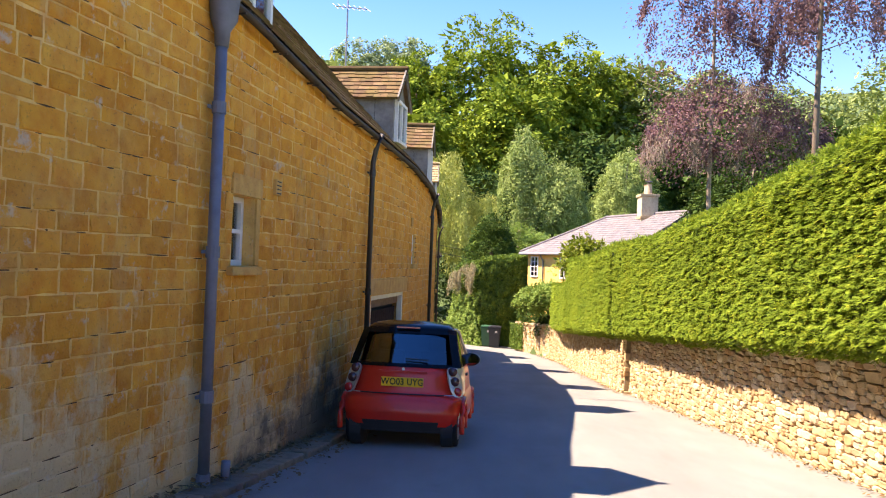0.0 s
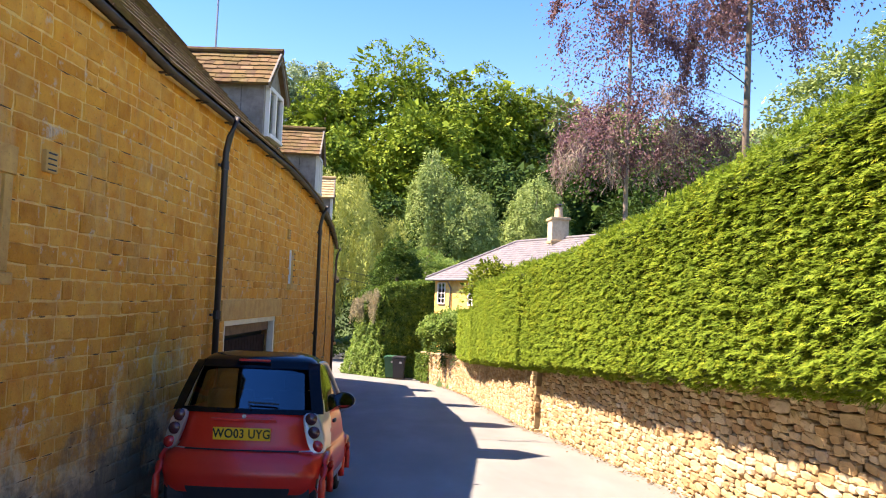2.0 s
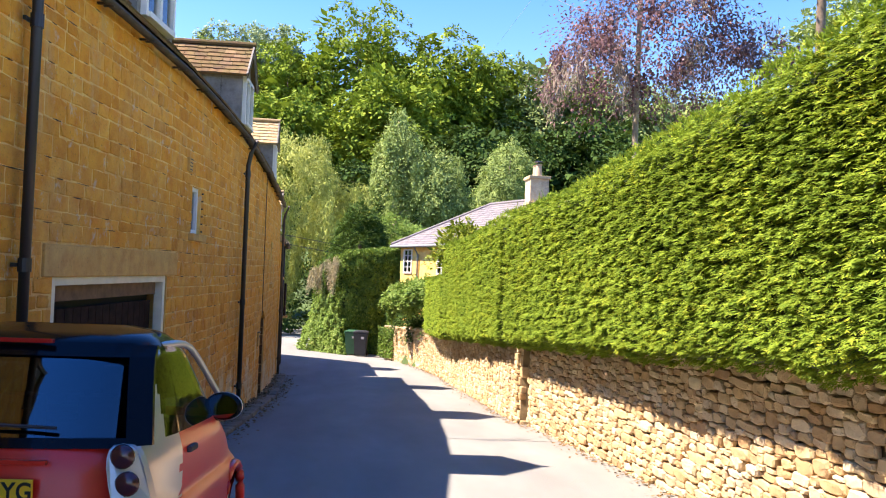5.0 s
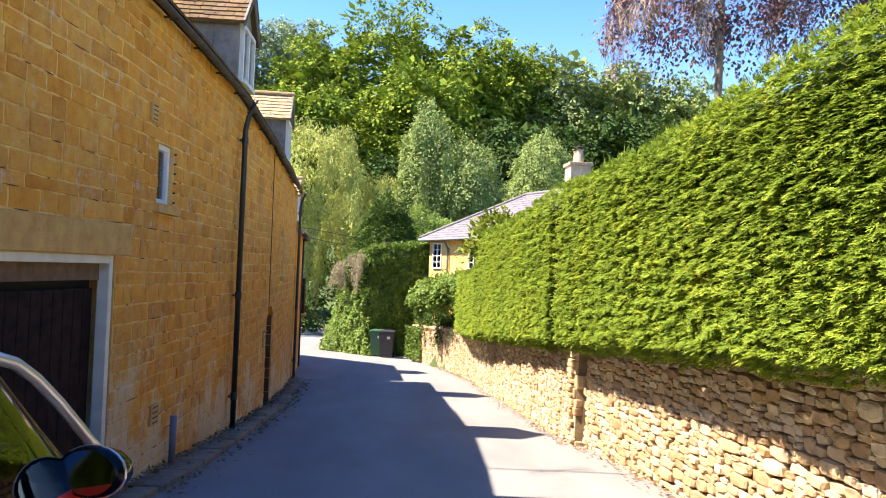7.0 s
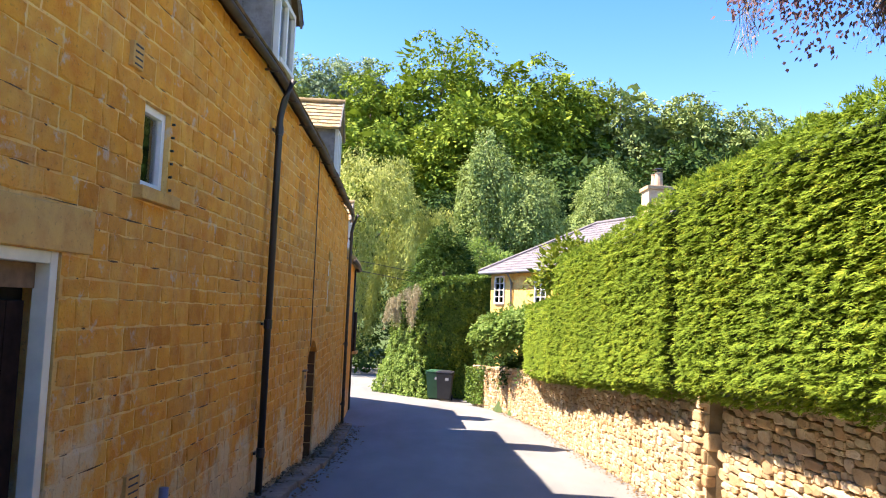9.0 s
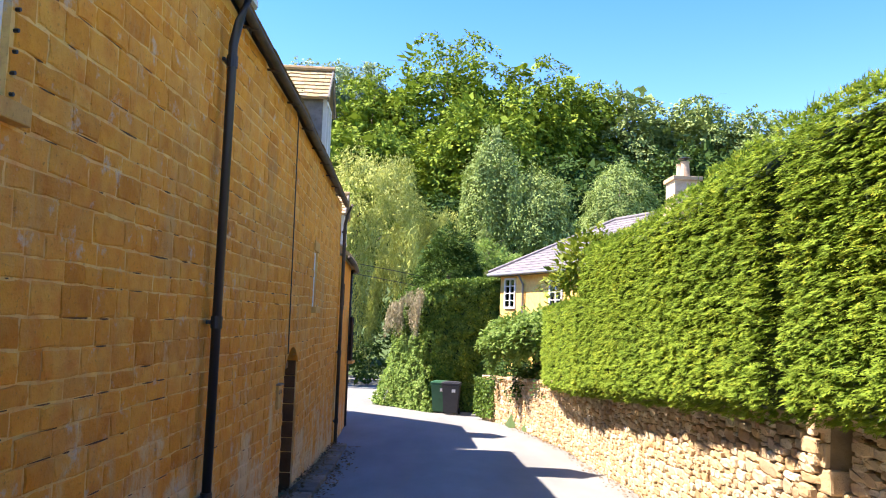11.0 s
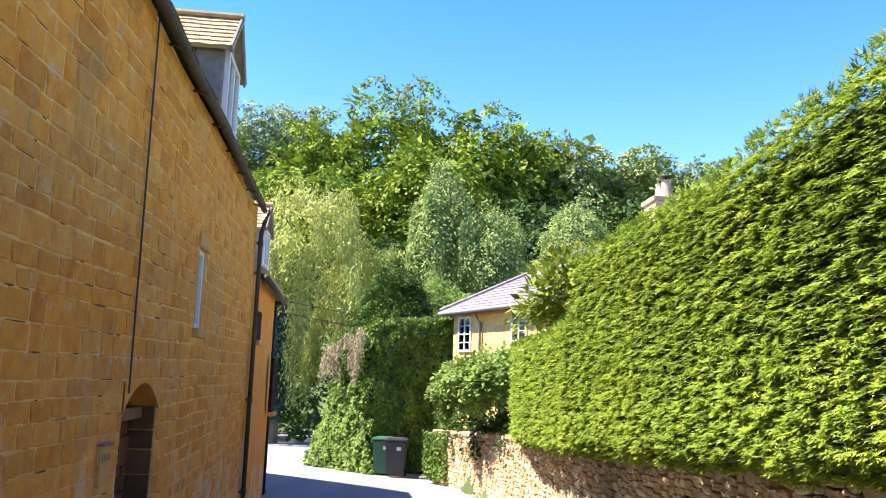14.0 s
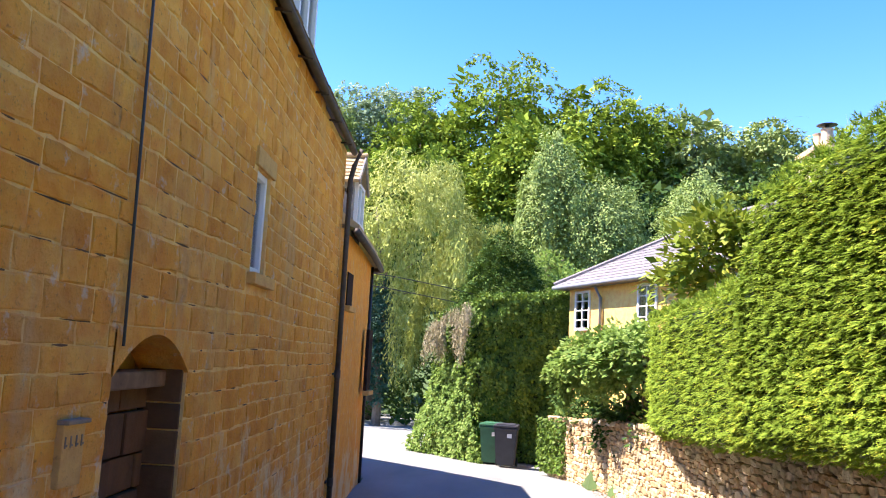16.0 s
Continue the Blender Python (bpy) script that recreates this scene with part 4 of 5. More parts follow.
def strands(blobs, n, lo, hi, step, leaf_len, leaf_w, seed=1):
    """Hanging strings of narrow leaves from the upper half of ellipsoids."""
    r = np.random.default_rng(seed)
    B = np.array(blobs, dtype=float)
    pick = r.integers(len(B), size=n)
    d = unit_rows(r.normal(size=(n, 3)))
    d[:, 2] = np.abs(d[:, 2]) * 0.9 - 0.1
    rad = r.uniform(0.7, 1.0, n)
    nt_ = max(1, n // 36)
    seedling = r.integers(nt_, size=n)
    d = unit_rows(d[seedling] + r.normal(size=(n, 3)) * 0.055)
    pick = pick[seedling]
    rad = rad[seedling] * r.uniform(.94, 1.03, n)
    lump = np.array([noise.noise(Vector(v * 2.0 + pick[i])) for i, v in enumerate(d)])
    c = B[pick, :3] + d * B[pick, 3:] * (rad * (1 + .3 * lump))[:, None]
    L = r.uniform(lo, hi, nt_)[seedling] * r.uniform(.6, 1.05, n) * (1.1 - 0.5 * np.maximum(d[:, 2], 0))
    per = int(hi * 1.16 / step)
    t = np.arange(per)[None, :] * step
    ok = t < L[:, None]
    drift = d[:, None, :] * np.array([1, 1, 0]) * (0.28 * np.sqrt(t + 0.01))[..., None]
    p = c[:, None] + drift - np.array([0, 0, 1]) * t[..., None] + r.normal(size=(n, per, 3)) * 0.05
    p = p[ok]
    m = len(p)
    ax = r.normal(size=(m, 3)) * 0.45 + np.array([0, 0, -1])
    return leaf_quads(p, ax, r.normal(size=(m, 3)), leaf_len * r.uniform(.6, 1.3, m), leaf_w * r.uniform(.6, 1.3, m))


def limbs(base, top, r0, n, reach, seed, sag=0.1, low=0.3):
    """A tapered, slightly crooked trunk with limbs, in one bmesh."""
    r = random.Random(seed)
    base, top = Vector(base), Vector(top)
    pts = [base.lerp(top, t) + Vector((r.uniform(-1, 1), r.uniform(-1, 1), 0)) * r0 * 0.8 * (0 < t < 1) for t in (0, .12, .3, .5, .7, .85, 1)]
    bms = [tube(pts, [r0 * k for k in (1.25, 1, .85, .66, .45, .28, .1)], 10)]
    for k in range(n):
        t = low + (0.95 - low) * k / max(1, n - 1)
        i = min(5, int(t * 6))
        p = base.lerp(top, t)
        a = r.uniform(0, 2 * math.pi)
        L = reach * (1.1 - 0.6 * t) * r.uniform(.7, 1.2)
        q = p + Vector((math.cos(a), math.sin(a), r.uniform(.25, .7))) * L * 0.5
        e = p + Vector((math.cos(a + .3), math.sin(a + .3), r.uniform(.1, .7))) * L
        rr = r0 * (1 - t * .8) * 0.27
        f = e + Vector((math.cos(a + .5) * L * .4, math.sin(a + .5) * L * .4, -sag * L))
        bms.append(tube([p, q, e, f], [rr, rr * .65, rr * .3, rr * .1], 6))
    return bms


def tree(name, base, height, r0, crown_pts, mat, label, category="tree", group="", bark=BARK, n_limbs=9, reach=3.0, seed=3, low=0.3, sag=0.1):
    t = empty(name, base, label, category, group)
    for k, bm in enumerate(limbs(base, (base[0], base[1], base[2] + height), r0, n_limbs, reach, seed, sag, low)):
        adopt(t, part("limb" if k else "trunk", bm, bark, None, "", True))
    adopt(t, quads("crown", crown_pts, mat))
    return t


# the clipped hedge on the wall: many short sprigs over an inner body, coloured dark as the shade between them
HTOP = [(-8, 4.0), (0, 3.7), (7.4, 2.95), (9.2, 2.74), (11.9, 2.44), (15.2, 2.20), (19, 2.14), (22.3, 1.88), (25.4, 1.84), (26.4, 1.78), (26.6, 1.02), (28, 0.95), (32, 0.84)]


def hedge_face(y):
    return 3.74 + 0.05 * noise.noise((y * 0.5, 0, 1)) + 0.55 * math.exp(-((y - 19.03) / 0.11) ** 2) + (0.25 * max(0, (y - 30.6)) if y > 30.6 else 0)


hedge = empty("clipped_hedge", (4.4, 12, gz(12) + 1.2), "tall clipped bright green yew hedge on the wall", "hedge")
vv, ff = [], []
hys = sorted(set(smooth_steps(-8, 31.4, 158) + smooth_steps(18.73, 19.33, 12)))
for y in hys:
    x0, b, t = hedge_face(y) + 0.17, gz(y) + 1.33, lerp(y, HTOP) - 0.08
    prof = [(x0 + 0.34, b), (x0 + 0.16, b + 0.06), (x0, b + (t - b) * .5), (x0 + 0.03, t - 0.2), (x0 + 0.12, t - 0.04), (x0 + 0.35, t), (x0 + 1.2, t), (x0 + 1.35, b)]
    vv += [(px, y, pz) for px, pz in prof]
for j in range(len(hys) - 1):
    for k in range(8):
        ff.append((j * 8 + k, (j + 1) * 8 + k, (j + 1) * 8 + (k + 1) % 8, j * 8 + (k + 1) % 8))
ff += [tuple(range(8)), tuple(len(vv) - 8 + k for k in range(8))]
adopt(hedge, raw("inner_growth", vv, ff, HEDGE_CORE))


def hedge_sprays(n, per, seed, y0, y1, where, size):
    """Flat feathery sprays of short leaflets, in layers over the clipped faces."""
    r = np.random.default_rng(seed)
    y = r.uniform(y0, y1, n)
    u = r.random(n)
    hf = np.array([hedge_face(q) for q in y])
    t = np.interp(y, [a for a, b in HTOP], [b for a, b in HTOP])
    b = np.interp(y, [a for a, b in GROUND], [b for a, b in GROUND]) + 1.29 + 0.07 * np.array([noise.noise((q * 1.7, 0, 9)) for q in y])
    one = np.ones(n)
    if where == "face":
        zf = b + (t - b) * u
        tuft = np.array([noise.noise((q * 6, w * 15, 0)) + 0.35 * noise.noise((q * 1.5, w * 3.0, 4)) for q, w in zip(y, zf)])
        keep = tuft > -.52
        x = hf + 0.11 - 0.065 * tuft + r.uniform(-.015, 0.04, n) + 0.16 * np.clip((u - .92) / .08, 0, 1) ** 2 + 0.18 * np.clip((.08 - u) / .08, 0, 1)
        p = np.stack([x, y, zf], 1)
        ax = np.stack([-one * 0.7, r.normal(size=n) * 1.1, r.normal(size=n) * 0.22 - 0.28], 1)
        up = np.stack([-0.42 * one + r.normal(size=n) * .15, r.normal(size=n) * 0.22, one], 1)
    elif where == "top":
        x = hf + 0.05 + 1.2 * u ** 1.5
        p = np.stack([x, y, t - 0.07 + 0.05 * np.array([noise.noise((q * 3, w * 3, 5)) for q, w in zip(y, x)]) + np.abs(r.normal(size=n)) * 0.02], 1)
        ax = np.stack([r.normal(size=n) * 0.6 - .2, r.normal(size=n) * 0.6, one * 0.7], 1)
        up = r.normal(size=(n, 3)) + np.array([-.5, 0, 0.3])
    else:
        p = np.stack([hf + 1.25 * u, np.full(n, y1) + r.uniform(-.05, .08, n), b + (t - b) * r.random(n)], 1)
        ax = np.stack([r.normal(size=n) * 0.5, one, r.normal(size=n) * 0.4 - .2], 1)
        up = np.stack([r.normal(size=n) * .4, 0.4 * one, one], 1)
    if where == "face":
        p, ax, up = p[keep], ax[keep], up[keep]
        n = len(p)
    ax = unit_rows(ax)
    sd = unit_rows(np.cross(ax, up))
    k = (np.arange(per) + .5) / per
    side = np.where(np.arange(per) % 2 == 0, 1.0, -1.0)
    big = size * r.uniform(.65, 1.3, n)[:, None, None]
    along = (k * 1.5)[None, :, None] * big
    P = p[:, None] + ax[:, None] * along + sd[:, None] * (side * .12)[None, :, None] * big - np.array([0, 0, 1]) * along ** 2 * 1.6
    A = ax[:, None] * .8 + sd[:, None] * (side * (1.05 - .75 * k))[None, :, None] + r.normal(size=(n, per, 3)) * .16
    N = np.cross(sd, ax)[:, None] + r.normal(size=(n, per, 3)) * .22
    m = n * per
    ln = (big * (1.12 - .4 * k)[None, :, None] * np.ones((n, per, 1))).reshape(m)
    P, A = P.reshape(m, 3), unit_rows(A.reshape(m, 3))
    W = unit_rows(np.cross(A, N.reshape(m, 3))) * (ln * .21)[:, None]
    return np.stack([P - W, P + W, P + A * (ln * r.uniform(.75, 1.2, m))[:, None]], axis=1)


Q = [hedge_sprays(17000, 7, 1, 6.0, 9.5, "face", 0.040), hedge_sprays(84000, 7, 2, 9.5, 26.9, "face", 0.037), hedge_sprays(8000, 7, 3, 26.6, 31.5, "face", 0.042), hedge_sprays(11000, 7, 4, 5, 31.4, "top", 0.038),
     hedge_sprays(900, 7, 5, 31.3, 31.45, "end", 0.045), hedge_sprays(6000, 5, 6, -8, 6.0, "face", 0.10), hedge_sprays(1800, 5, 7, -8, 5.0, "top", 0.09)]
adopt(hedge, tagged(quads("foliage", np.concatenate(Q), HEDGE_LEAF, None, "dense yew sprigs with yellow-green tips"), kind="stuff"))
# stray shoots along the top
r = np.random.default_rng(9)
ny = 420
yy = r.uniform(9, 27, ny)
p = np.stack([3.9 + r.uniform(0, .9, ny), yy, np.interp(yy, [a for a, b in HTOP], [b for a, b in HTOP]) - .05], 1)
adopt(hedge, tagged(quads("stray_growth", leaf_quads(p, np.stack([r.normal(size=ny) * .25, r.normal(size=ny) * .25, np.ones(ny)], 1), r.normal(size=(ny, 3)), r.uniform(.08, .28, ny), r.uniform(.010, .020, ny)), HEDGE_LEAF), kind="stuff"))

# ivy-grown block hedge at the bend, with a skirt towards the road
ivy = empty("ivy_hedge", (1.8, 42, gz(42)), "square ivy-covered hedge at the road bend", "hedge")
vb = [(1.60, 40.75, -2.8), (3.9, 41.45, -2.6), (3.8, 43.4, -2.8), (0.5, 44.0, -2.9), (0.30, 42.6, -2.8), (1.60, 40.75, 1.60), (3.9, 41.45, 1.85), (3.8, 43.4, 1.85), (0.5, 44.0, 1.1), (0.30, 42.6, 1.0)]
# solid filler, its dark colour standing for shade behind the ivy leaves
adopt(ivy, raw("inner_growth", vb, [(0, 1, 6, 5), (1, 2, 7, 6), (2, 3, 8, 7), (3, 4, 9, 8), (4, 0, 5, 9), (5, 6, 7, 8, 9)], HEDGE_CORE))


def panel_leaves(a, b, c, d, n, size, seed, depth=0.24, droop=0.5):
    """Leaves over a four-cornered panel a b c d, bulging outwards."""
    r = np.random.default_rng(seed)
    a, b, c, d = (np.array(q, float) for q in (a, b, c, d))
    u, v = r.random((n, 1)), r.random((n, 1))
    p = a * (1 - u) * (1 - v) + b * u * (1 - v) + c * u * v + d * (1 - u) * v
    nn = np.cross(b - a, d - a)
    nn /= np.linalg.norm(nn)
    lump = np.array([noise.noise(Vector(q * 2.2)) + 0.6 * noise.noise(Vector(q * 5)) for q in p])[:, None]
    p = p + nn * (depth * lump + r.uniform(-.06, .06, (n, 1)))
    ax = nn * 0.2 + np.array([0, 0, -droop]) + r.normal(size=(n, 3)) * 0.4
    return leaf_quads(p, ax, nn + r.normal(size=(n, 3)) * 0.28, size * r.uniform(.6, 1.3, n), size * .8 * r.uniform(.6, 1.3, n))


Q = [panel_leaves((1.45, 40.55, -2.65), (4.0, 41.25, -2.5), (4.0, 41.25, 2.0), (1.45, 40.55, 1.75), 12000, 0.10, 11),
     panel_leaves((0.05, 42.6, -2.7), (1.45, 40.55, -2.65), (1.45, 40.55, 1.75), (0.15, 42.6, 1.2), 11000, 0.10, 12),
     panel_leaves((0.25, 44.2, -2.7), (0.05, 42.6, -2.7), (0.15, 42.6, 1.2), (0.35, 44.2, 1.25), 4000, 0.10, 19),
     panel_leaves((0.15, 42.5, 1.2), (1.45, 40.55, 1.72), (3.9, 43.4, 2.1), (0.4, 44, 1.35), 7000, 0.10, 13, 0.18, 0.0),
     panel_leaves((1.45, 40.55, 1.72), (4.0, 41.25, 2.0), (3.9, 43.4, 2.1), (2.4, 43.4, 1.9), 6000, 0.10, 18, 0.18, 0.0)]
adopt(ivy, quads("ivy_cover", np.concatenate(Q), IVY_LEAF))
# skirt in a paler leaf than the ivy: sunlight put into the colour
Q = [panel_leaves((-0.55, 42.9, -2.72), (1.60, 39.95, -2.65), (0.95, 41.15, -0.1), (0.35, 42.2, -0.1), 9000, 0.10, 15, .16),
     panel_leaves((-0.45, 44.6, -2.75), (-0.55, 42.9, -2.72), (0.35, 42.2, -.1), (0.3, 44.0, -.1), 3000, 0.10, 16, .16)]
adopt(ivy, quads("sun_tinted_skirt", np.concatenate(Q), SHRUB_LEAF))
adopt(ivy, quads("dry_growth", np.concatenate([strands([(0.25, 42.2, 0.95, .35, .4, .3), (0.75, 41.45, 1.25, .45, .4, .3), (1.35, 40.75, 1.4, .4, .3, .25)], 420, .3, 1.35, .06, .13, .016, 17), strands([(0.2, 42.2, .6, .3, .35, .5)], 160, .4, 1.2, .06, .13, .016, 20)]), DRY_STEM))

# clipped yew dome behind
dome = empty("yew_dome", (2.2, 46.5, gz(46)), "tall clipped dark yew dome", "topiary")
adopt(dome, part("stem", tube([(2.2, 46.5, -2.9), (2.2, 46.5, 2.5)], [.25, .1], 8), BARK))
adopt(dome, quads("foliage", np.concatenate([sprays([(2.2, 46.5, 0.6, 1.75, 1.75, 3.0)], 1300, 24, .26, .10, .06, .2, .4, .93, 21), sprays([(2.2, 46.5, 2.1, 1.15, 1.15, 2.25)], 700, 24, .24, .10, .06, .2, .4, .93, 24)]), YEW_DARK))
bush = empty("garden_shrubs", (5, 50, gz(50)), "mixed bright green garden shrubs", "shrub")
adopt(bush, quads("foliage", sprays([(3.8, 48, 0.2, 2.6, 2, 3.6), (6, 50, 0.2, 3, 2, 3.2), (5.0, 49, 1.2, 1.6, 1.6, 2.4)], 1700, 26, .42, .14, .10, .3, .5, .8, 22), SHRUB_LEAF))
pole = empty("ivy_clad_trunk", (-2.7, 52.5, gz(52.5)), "slim tree trunk wrapped in dark blue-green ivy", "tree")
adopt(pole, part("trunk", tube([(-2.7, 52.5, gz(52.5)), (-2.65, 52.5, 3.6)], [.2, .08], 8), BARK))
adopt(pole, quads("ivy_cover", sprays([(-2.7, 52.5, 0.2, .55, .55, 3.2)], 420, 22, .25, .13, .10, .6, .4, .7, 25), BLUE_IVY))
# bushes in near-black leaves that paint the shade below the trees
under = empty("shade_toned_undergrowth", (-4, 60, gz(60)), "bushes beyond the road with shade put into their dark leaf colour", "shrub")
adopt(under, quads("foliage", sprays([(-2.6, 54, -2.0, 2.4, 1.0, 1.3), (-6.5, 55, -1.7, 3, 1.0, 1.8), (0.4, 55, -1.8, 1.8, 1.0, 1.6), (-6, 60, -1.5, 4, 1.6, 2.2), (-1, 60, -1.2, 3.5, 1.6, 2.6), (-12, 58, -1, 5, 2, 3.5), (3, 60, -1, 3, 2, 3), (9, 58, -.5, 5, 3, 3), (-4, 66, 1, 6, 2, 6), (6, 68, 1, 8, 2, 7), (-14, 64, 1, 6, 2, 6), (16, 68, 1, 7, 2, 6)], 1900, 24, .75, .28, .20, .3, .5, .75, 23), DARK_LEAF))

# weeping willow and silver birches
tree("weeping_willow", (-3.7, 56, gz(56)), 10, 0.45, np.concatenate([strands([(-2.2, 55, 4.6, 4.2, 4.0, 5.2), (1.0, 55.0, 3.0, 2.6, 3.0, 4.2), (-5.5, 55, 3.5, 3, 3, 4.5)], 3000, 1.5, 6.0, .13, .24, .05, 31), sprays([(-2.2, 55, 5.2, 3.6, 3.6, 4.2)], 700, 16, .5, .26, .06, 1.0, .6, .8, 32)]), WILLOW_LEAF, "large pale green weeping willow", seed=5)
tree("weeping_birch", (4.8, 58, gz(58)), 14, 0.22, np.concatenate([strands([(4.4, 58, 7.2, 1.5, 1.8, 4.6), (6.6, 58, 5.6, 2.6, 2.4, 4.6), (8.6, 58.5, 4.4, 2.0, 2.0, 3.6)], 1900, 1.0, 4.2, .14, .20, .085, 33), sprays([(4.9, 58, 7, 1.7, 1.8, 4.6), (7.2, 58, 5.5, 2.6, 2.4, 4)], 1100, 18, .5, .19, .09, .9, .5, .7, 34)]), BIRCH_LEAF, "weeping birch with hanging pale green foliage", seed=6, bark=PALE_BARK)
tree("birch", (13.6, 63, gz(60) + 1), 12, 0.2, sprays([(13.6, 63, 7.4, 2.4, 2.4, 3.6), (13.0, 63, 4.8, 3, 2.6, 3.4)], 1300, 24, .5, .18, .09, .8, .5, .7, 35), BIRCH_LEAF, "round-crowned pale green birch", seed=7, bark=PALE_BARK)
# the wood on the hill: tall broadleaved trees, (x, y, top, half width, crown height, leaf, seed, kind)
WOODS = [
    (-14, 118, 35.5, 6, 18, ASH_LEAF, 41), (-20, 112, 31, 8, 20, OAK_LEAF, 42), (-9, 124, 37, 5, 15, ASH_LEAF, 59), (-6, 112, 31, 8, 22, BEECH_LEAF, 43),
    (3, 116, 38.5, 12, 30, BEECH_LEAF, 44), (13, 114, 35.5, 10, 26, BEECH_LEAF, 45), (7, 100, 25, 8, 18, BEECH_LEAF, 46),
    (-6, 96, 21, 8, 18, BEECH_LEAF, 47), (21, 118, 34, 8, 24, BEECH_LEAF, 48), (28, 118, 33, 9, 22, OAK_LEAF, 49),
    (37, 117, 32, 8, 22, OAK_LEAF, 50), (44, 115, 30, 8, 22, OAK_LEAF, 51), (54, 112, 28, 9, 20, OAK_LEAF, 52), (66, 105, 30, 10, 22, OAK_LEAF, 53),
    # DARK_LEAF rows: the wood's lower shade, done by leaf colour
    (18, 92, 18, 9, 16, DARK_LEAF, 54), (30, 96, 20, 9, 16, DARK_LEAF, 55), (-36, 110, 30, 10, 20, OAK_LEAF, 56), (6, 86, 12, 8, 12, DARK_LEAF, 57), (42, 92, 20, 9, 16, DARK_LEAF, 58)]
for x, y, top, hw, ch, mat, sd in WOODS:
    g = terrain(x, y)
    rr = random.Random(sd)
    c = top - ch / 2
    bl = [(x, y, c, hw * .62, hw * .6, ch * .40)]
    for k in range(22):
        e = -.85 + 1.75 * (k + .5) / 22
        a, q = k * 2.4 + rr.uniform(-.4, .4), math.sqrt(max(.05, 1 - e * e))
        bl.append((x + math.cos(a) * hw * .70 * q, y + math.sin(a) * hw * .66 * q, c + e * ch * .42, hw * rr.uniform(.24, .36), hw * .32, ch * rr.uniform(.09, .14)))
    thin = mat is ASH_LEAF
    t = tree("wood_tree", (x, y, g - .3), top - g - 2, 0.5, sprays(bl, 420 if thin else 710, 24, 1.3, 0.54, 0.37, .65, .30, .82, sd), mat, "woodland tree with shade put into its dark leaf colour" if mat is DARK_LEAF else "thin grey-green ash on the hill" if thin else "tall dense green broadleaved tree on the hill", group="hillside wood", n_limbs=8, reach=hw * .8, seed=sd)
    if not thin:
        adopt(t, quads("inner_foliage", sprays([(x, y, c, hw * .62, hw * .6, ch * .44)], 70, 16, 2.4, 1.5, 1.1, .4, .6, .3, sd + 100), mat))

# two weeping copper beeches behind the hedge
def beech(x, y, top, seed, dome, r0, bark):
    g = terrain(x, y)
    bl = [(x + .1, y, 9.2, 1.6, 1.8, 3.0), (x + 1.3, y + .3, 7.2, 1.3, 1.3, 1.3), (x - .8, y - .2, 7.6, 1.1, 1.2, 1.5), (x + 2.6, y, 7.4, 1.3, 1.3, 1.2), (x + 2.0, y, 9.2, 1.2, 1.2, 1.5), (x - .2, y, 6.6, 1.5, 1.4, 1.2)]
    q = [sprays(bl, 1000, 13, .42, .075, .048, .8, .5, .45, seed), strands(bl, 1800, .3, 1.4, .10, .07, .042, seed + 1)]
    if dome:
        bd = [(x + .25, y, 4.95, 1.75, 1.7, 1.25), (x + 1.5, y, 4.6, 1.2, 1.3, .9), (x - .75, y, 4.5, .8, 1.1, .75)]
        q += [sprays(bd, 800, 13, .4, .07, .042, .8, .5, .6, seed + 2), strands(bd, 1100, .2, .7, .085, .07, .04, seed + 3)]
    t = tree("copper_beech", (x, y, g - .1), top - g, r0, np.concatenate(q), PURPLE_LEAF, "weeping copper beech with purple leaves", group="copper beeches", bark=bark, n_limbs=22, reach=1.9, seed=seed, low=0.38, sag=.5)
    if dome:
        adopt(t, quads("twig_growth", strands(bd, 900, .3, .8, .16, .26, .011, seed + 5), PALE_BARK))
    return t


beech(5.85, 18.3, 12.5, 61, True, .06, PALE_BARK)
beech(6.3, 13.9, 12.0, 66, False, .065, BARK)
tree("garden_oak", (21, 33, terrain(21, 33)), 12, .25, sprays([(19.8, 33, 8.0, 3.0, 3, 4.2), (23.5, 32, 10.0, 4, 3, 4.5), (19.5, 33, 4.5, 2.6, 2, 3)], 1300, 24, .6, .20, .13, .4, .4, .7, 71), OAK_LEAF, "green garden tree behind the hedge", seed=8)
tree("garden_oak", (12, 32, terrain(12, 32)), 7, .22, sprays([(11.2, 32, 3.6, 1.7, 1.8, 2.0), (13.2, 32, 3.6, 2.0, 2.2, 2.1)], 800, 24, .55, .18, .12, .4, .4, .7, 72), DARK_LEAF, "dark green garden tree behind the hedge", seed=9)

# magnolia with big glossy leaves above the hedge's lower end
tree("magnolia", (5.3, 30.6, terrain(5.3, 30.6)), 3.0, .07, sprays([(5.05, 31.7, 1.9, .72, .7, .70), (4.6, 31.9, 1.45, .45, .5, .45), (5.5, 31.6, 2.15, .5, .5, .55)], 230, 9, .30, .21, .10, .1, .6, .5, 73), MAGNOLIA_LEAF, "magnolia with large glossy yellow-green leaves", bark=BARK, n_limbs=12, reach=1.0, seed=10)
# climber on a timber porch post by the gate
climb = empty("climbing_shrub", (3.95, 34.2, gz(34) + 1), "bright leafy climber on wooden garden posts", "shrub")
adopt(climb, quads("foliage", np.concatenate([sprays([(3.7, 34.0, 0.15, .85, .9, .55), (4.1, 33.2, 0.25, .7, .8, .5), (3.4, 34.8, -.1, .5, .5, .45)], 420, 24, .26, .11, .095, .5, .5, .75, 74), strands([(3.45, 34.6, -.3, .35, .4, .3)], 50, .4, 1.0, .07, .11, .08, 75)]), SHRUB_LEAF))
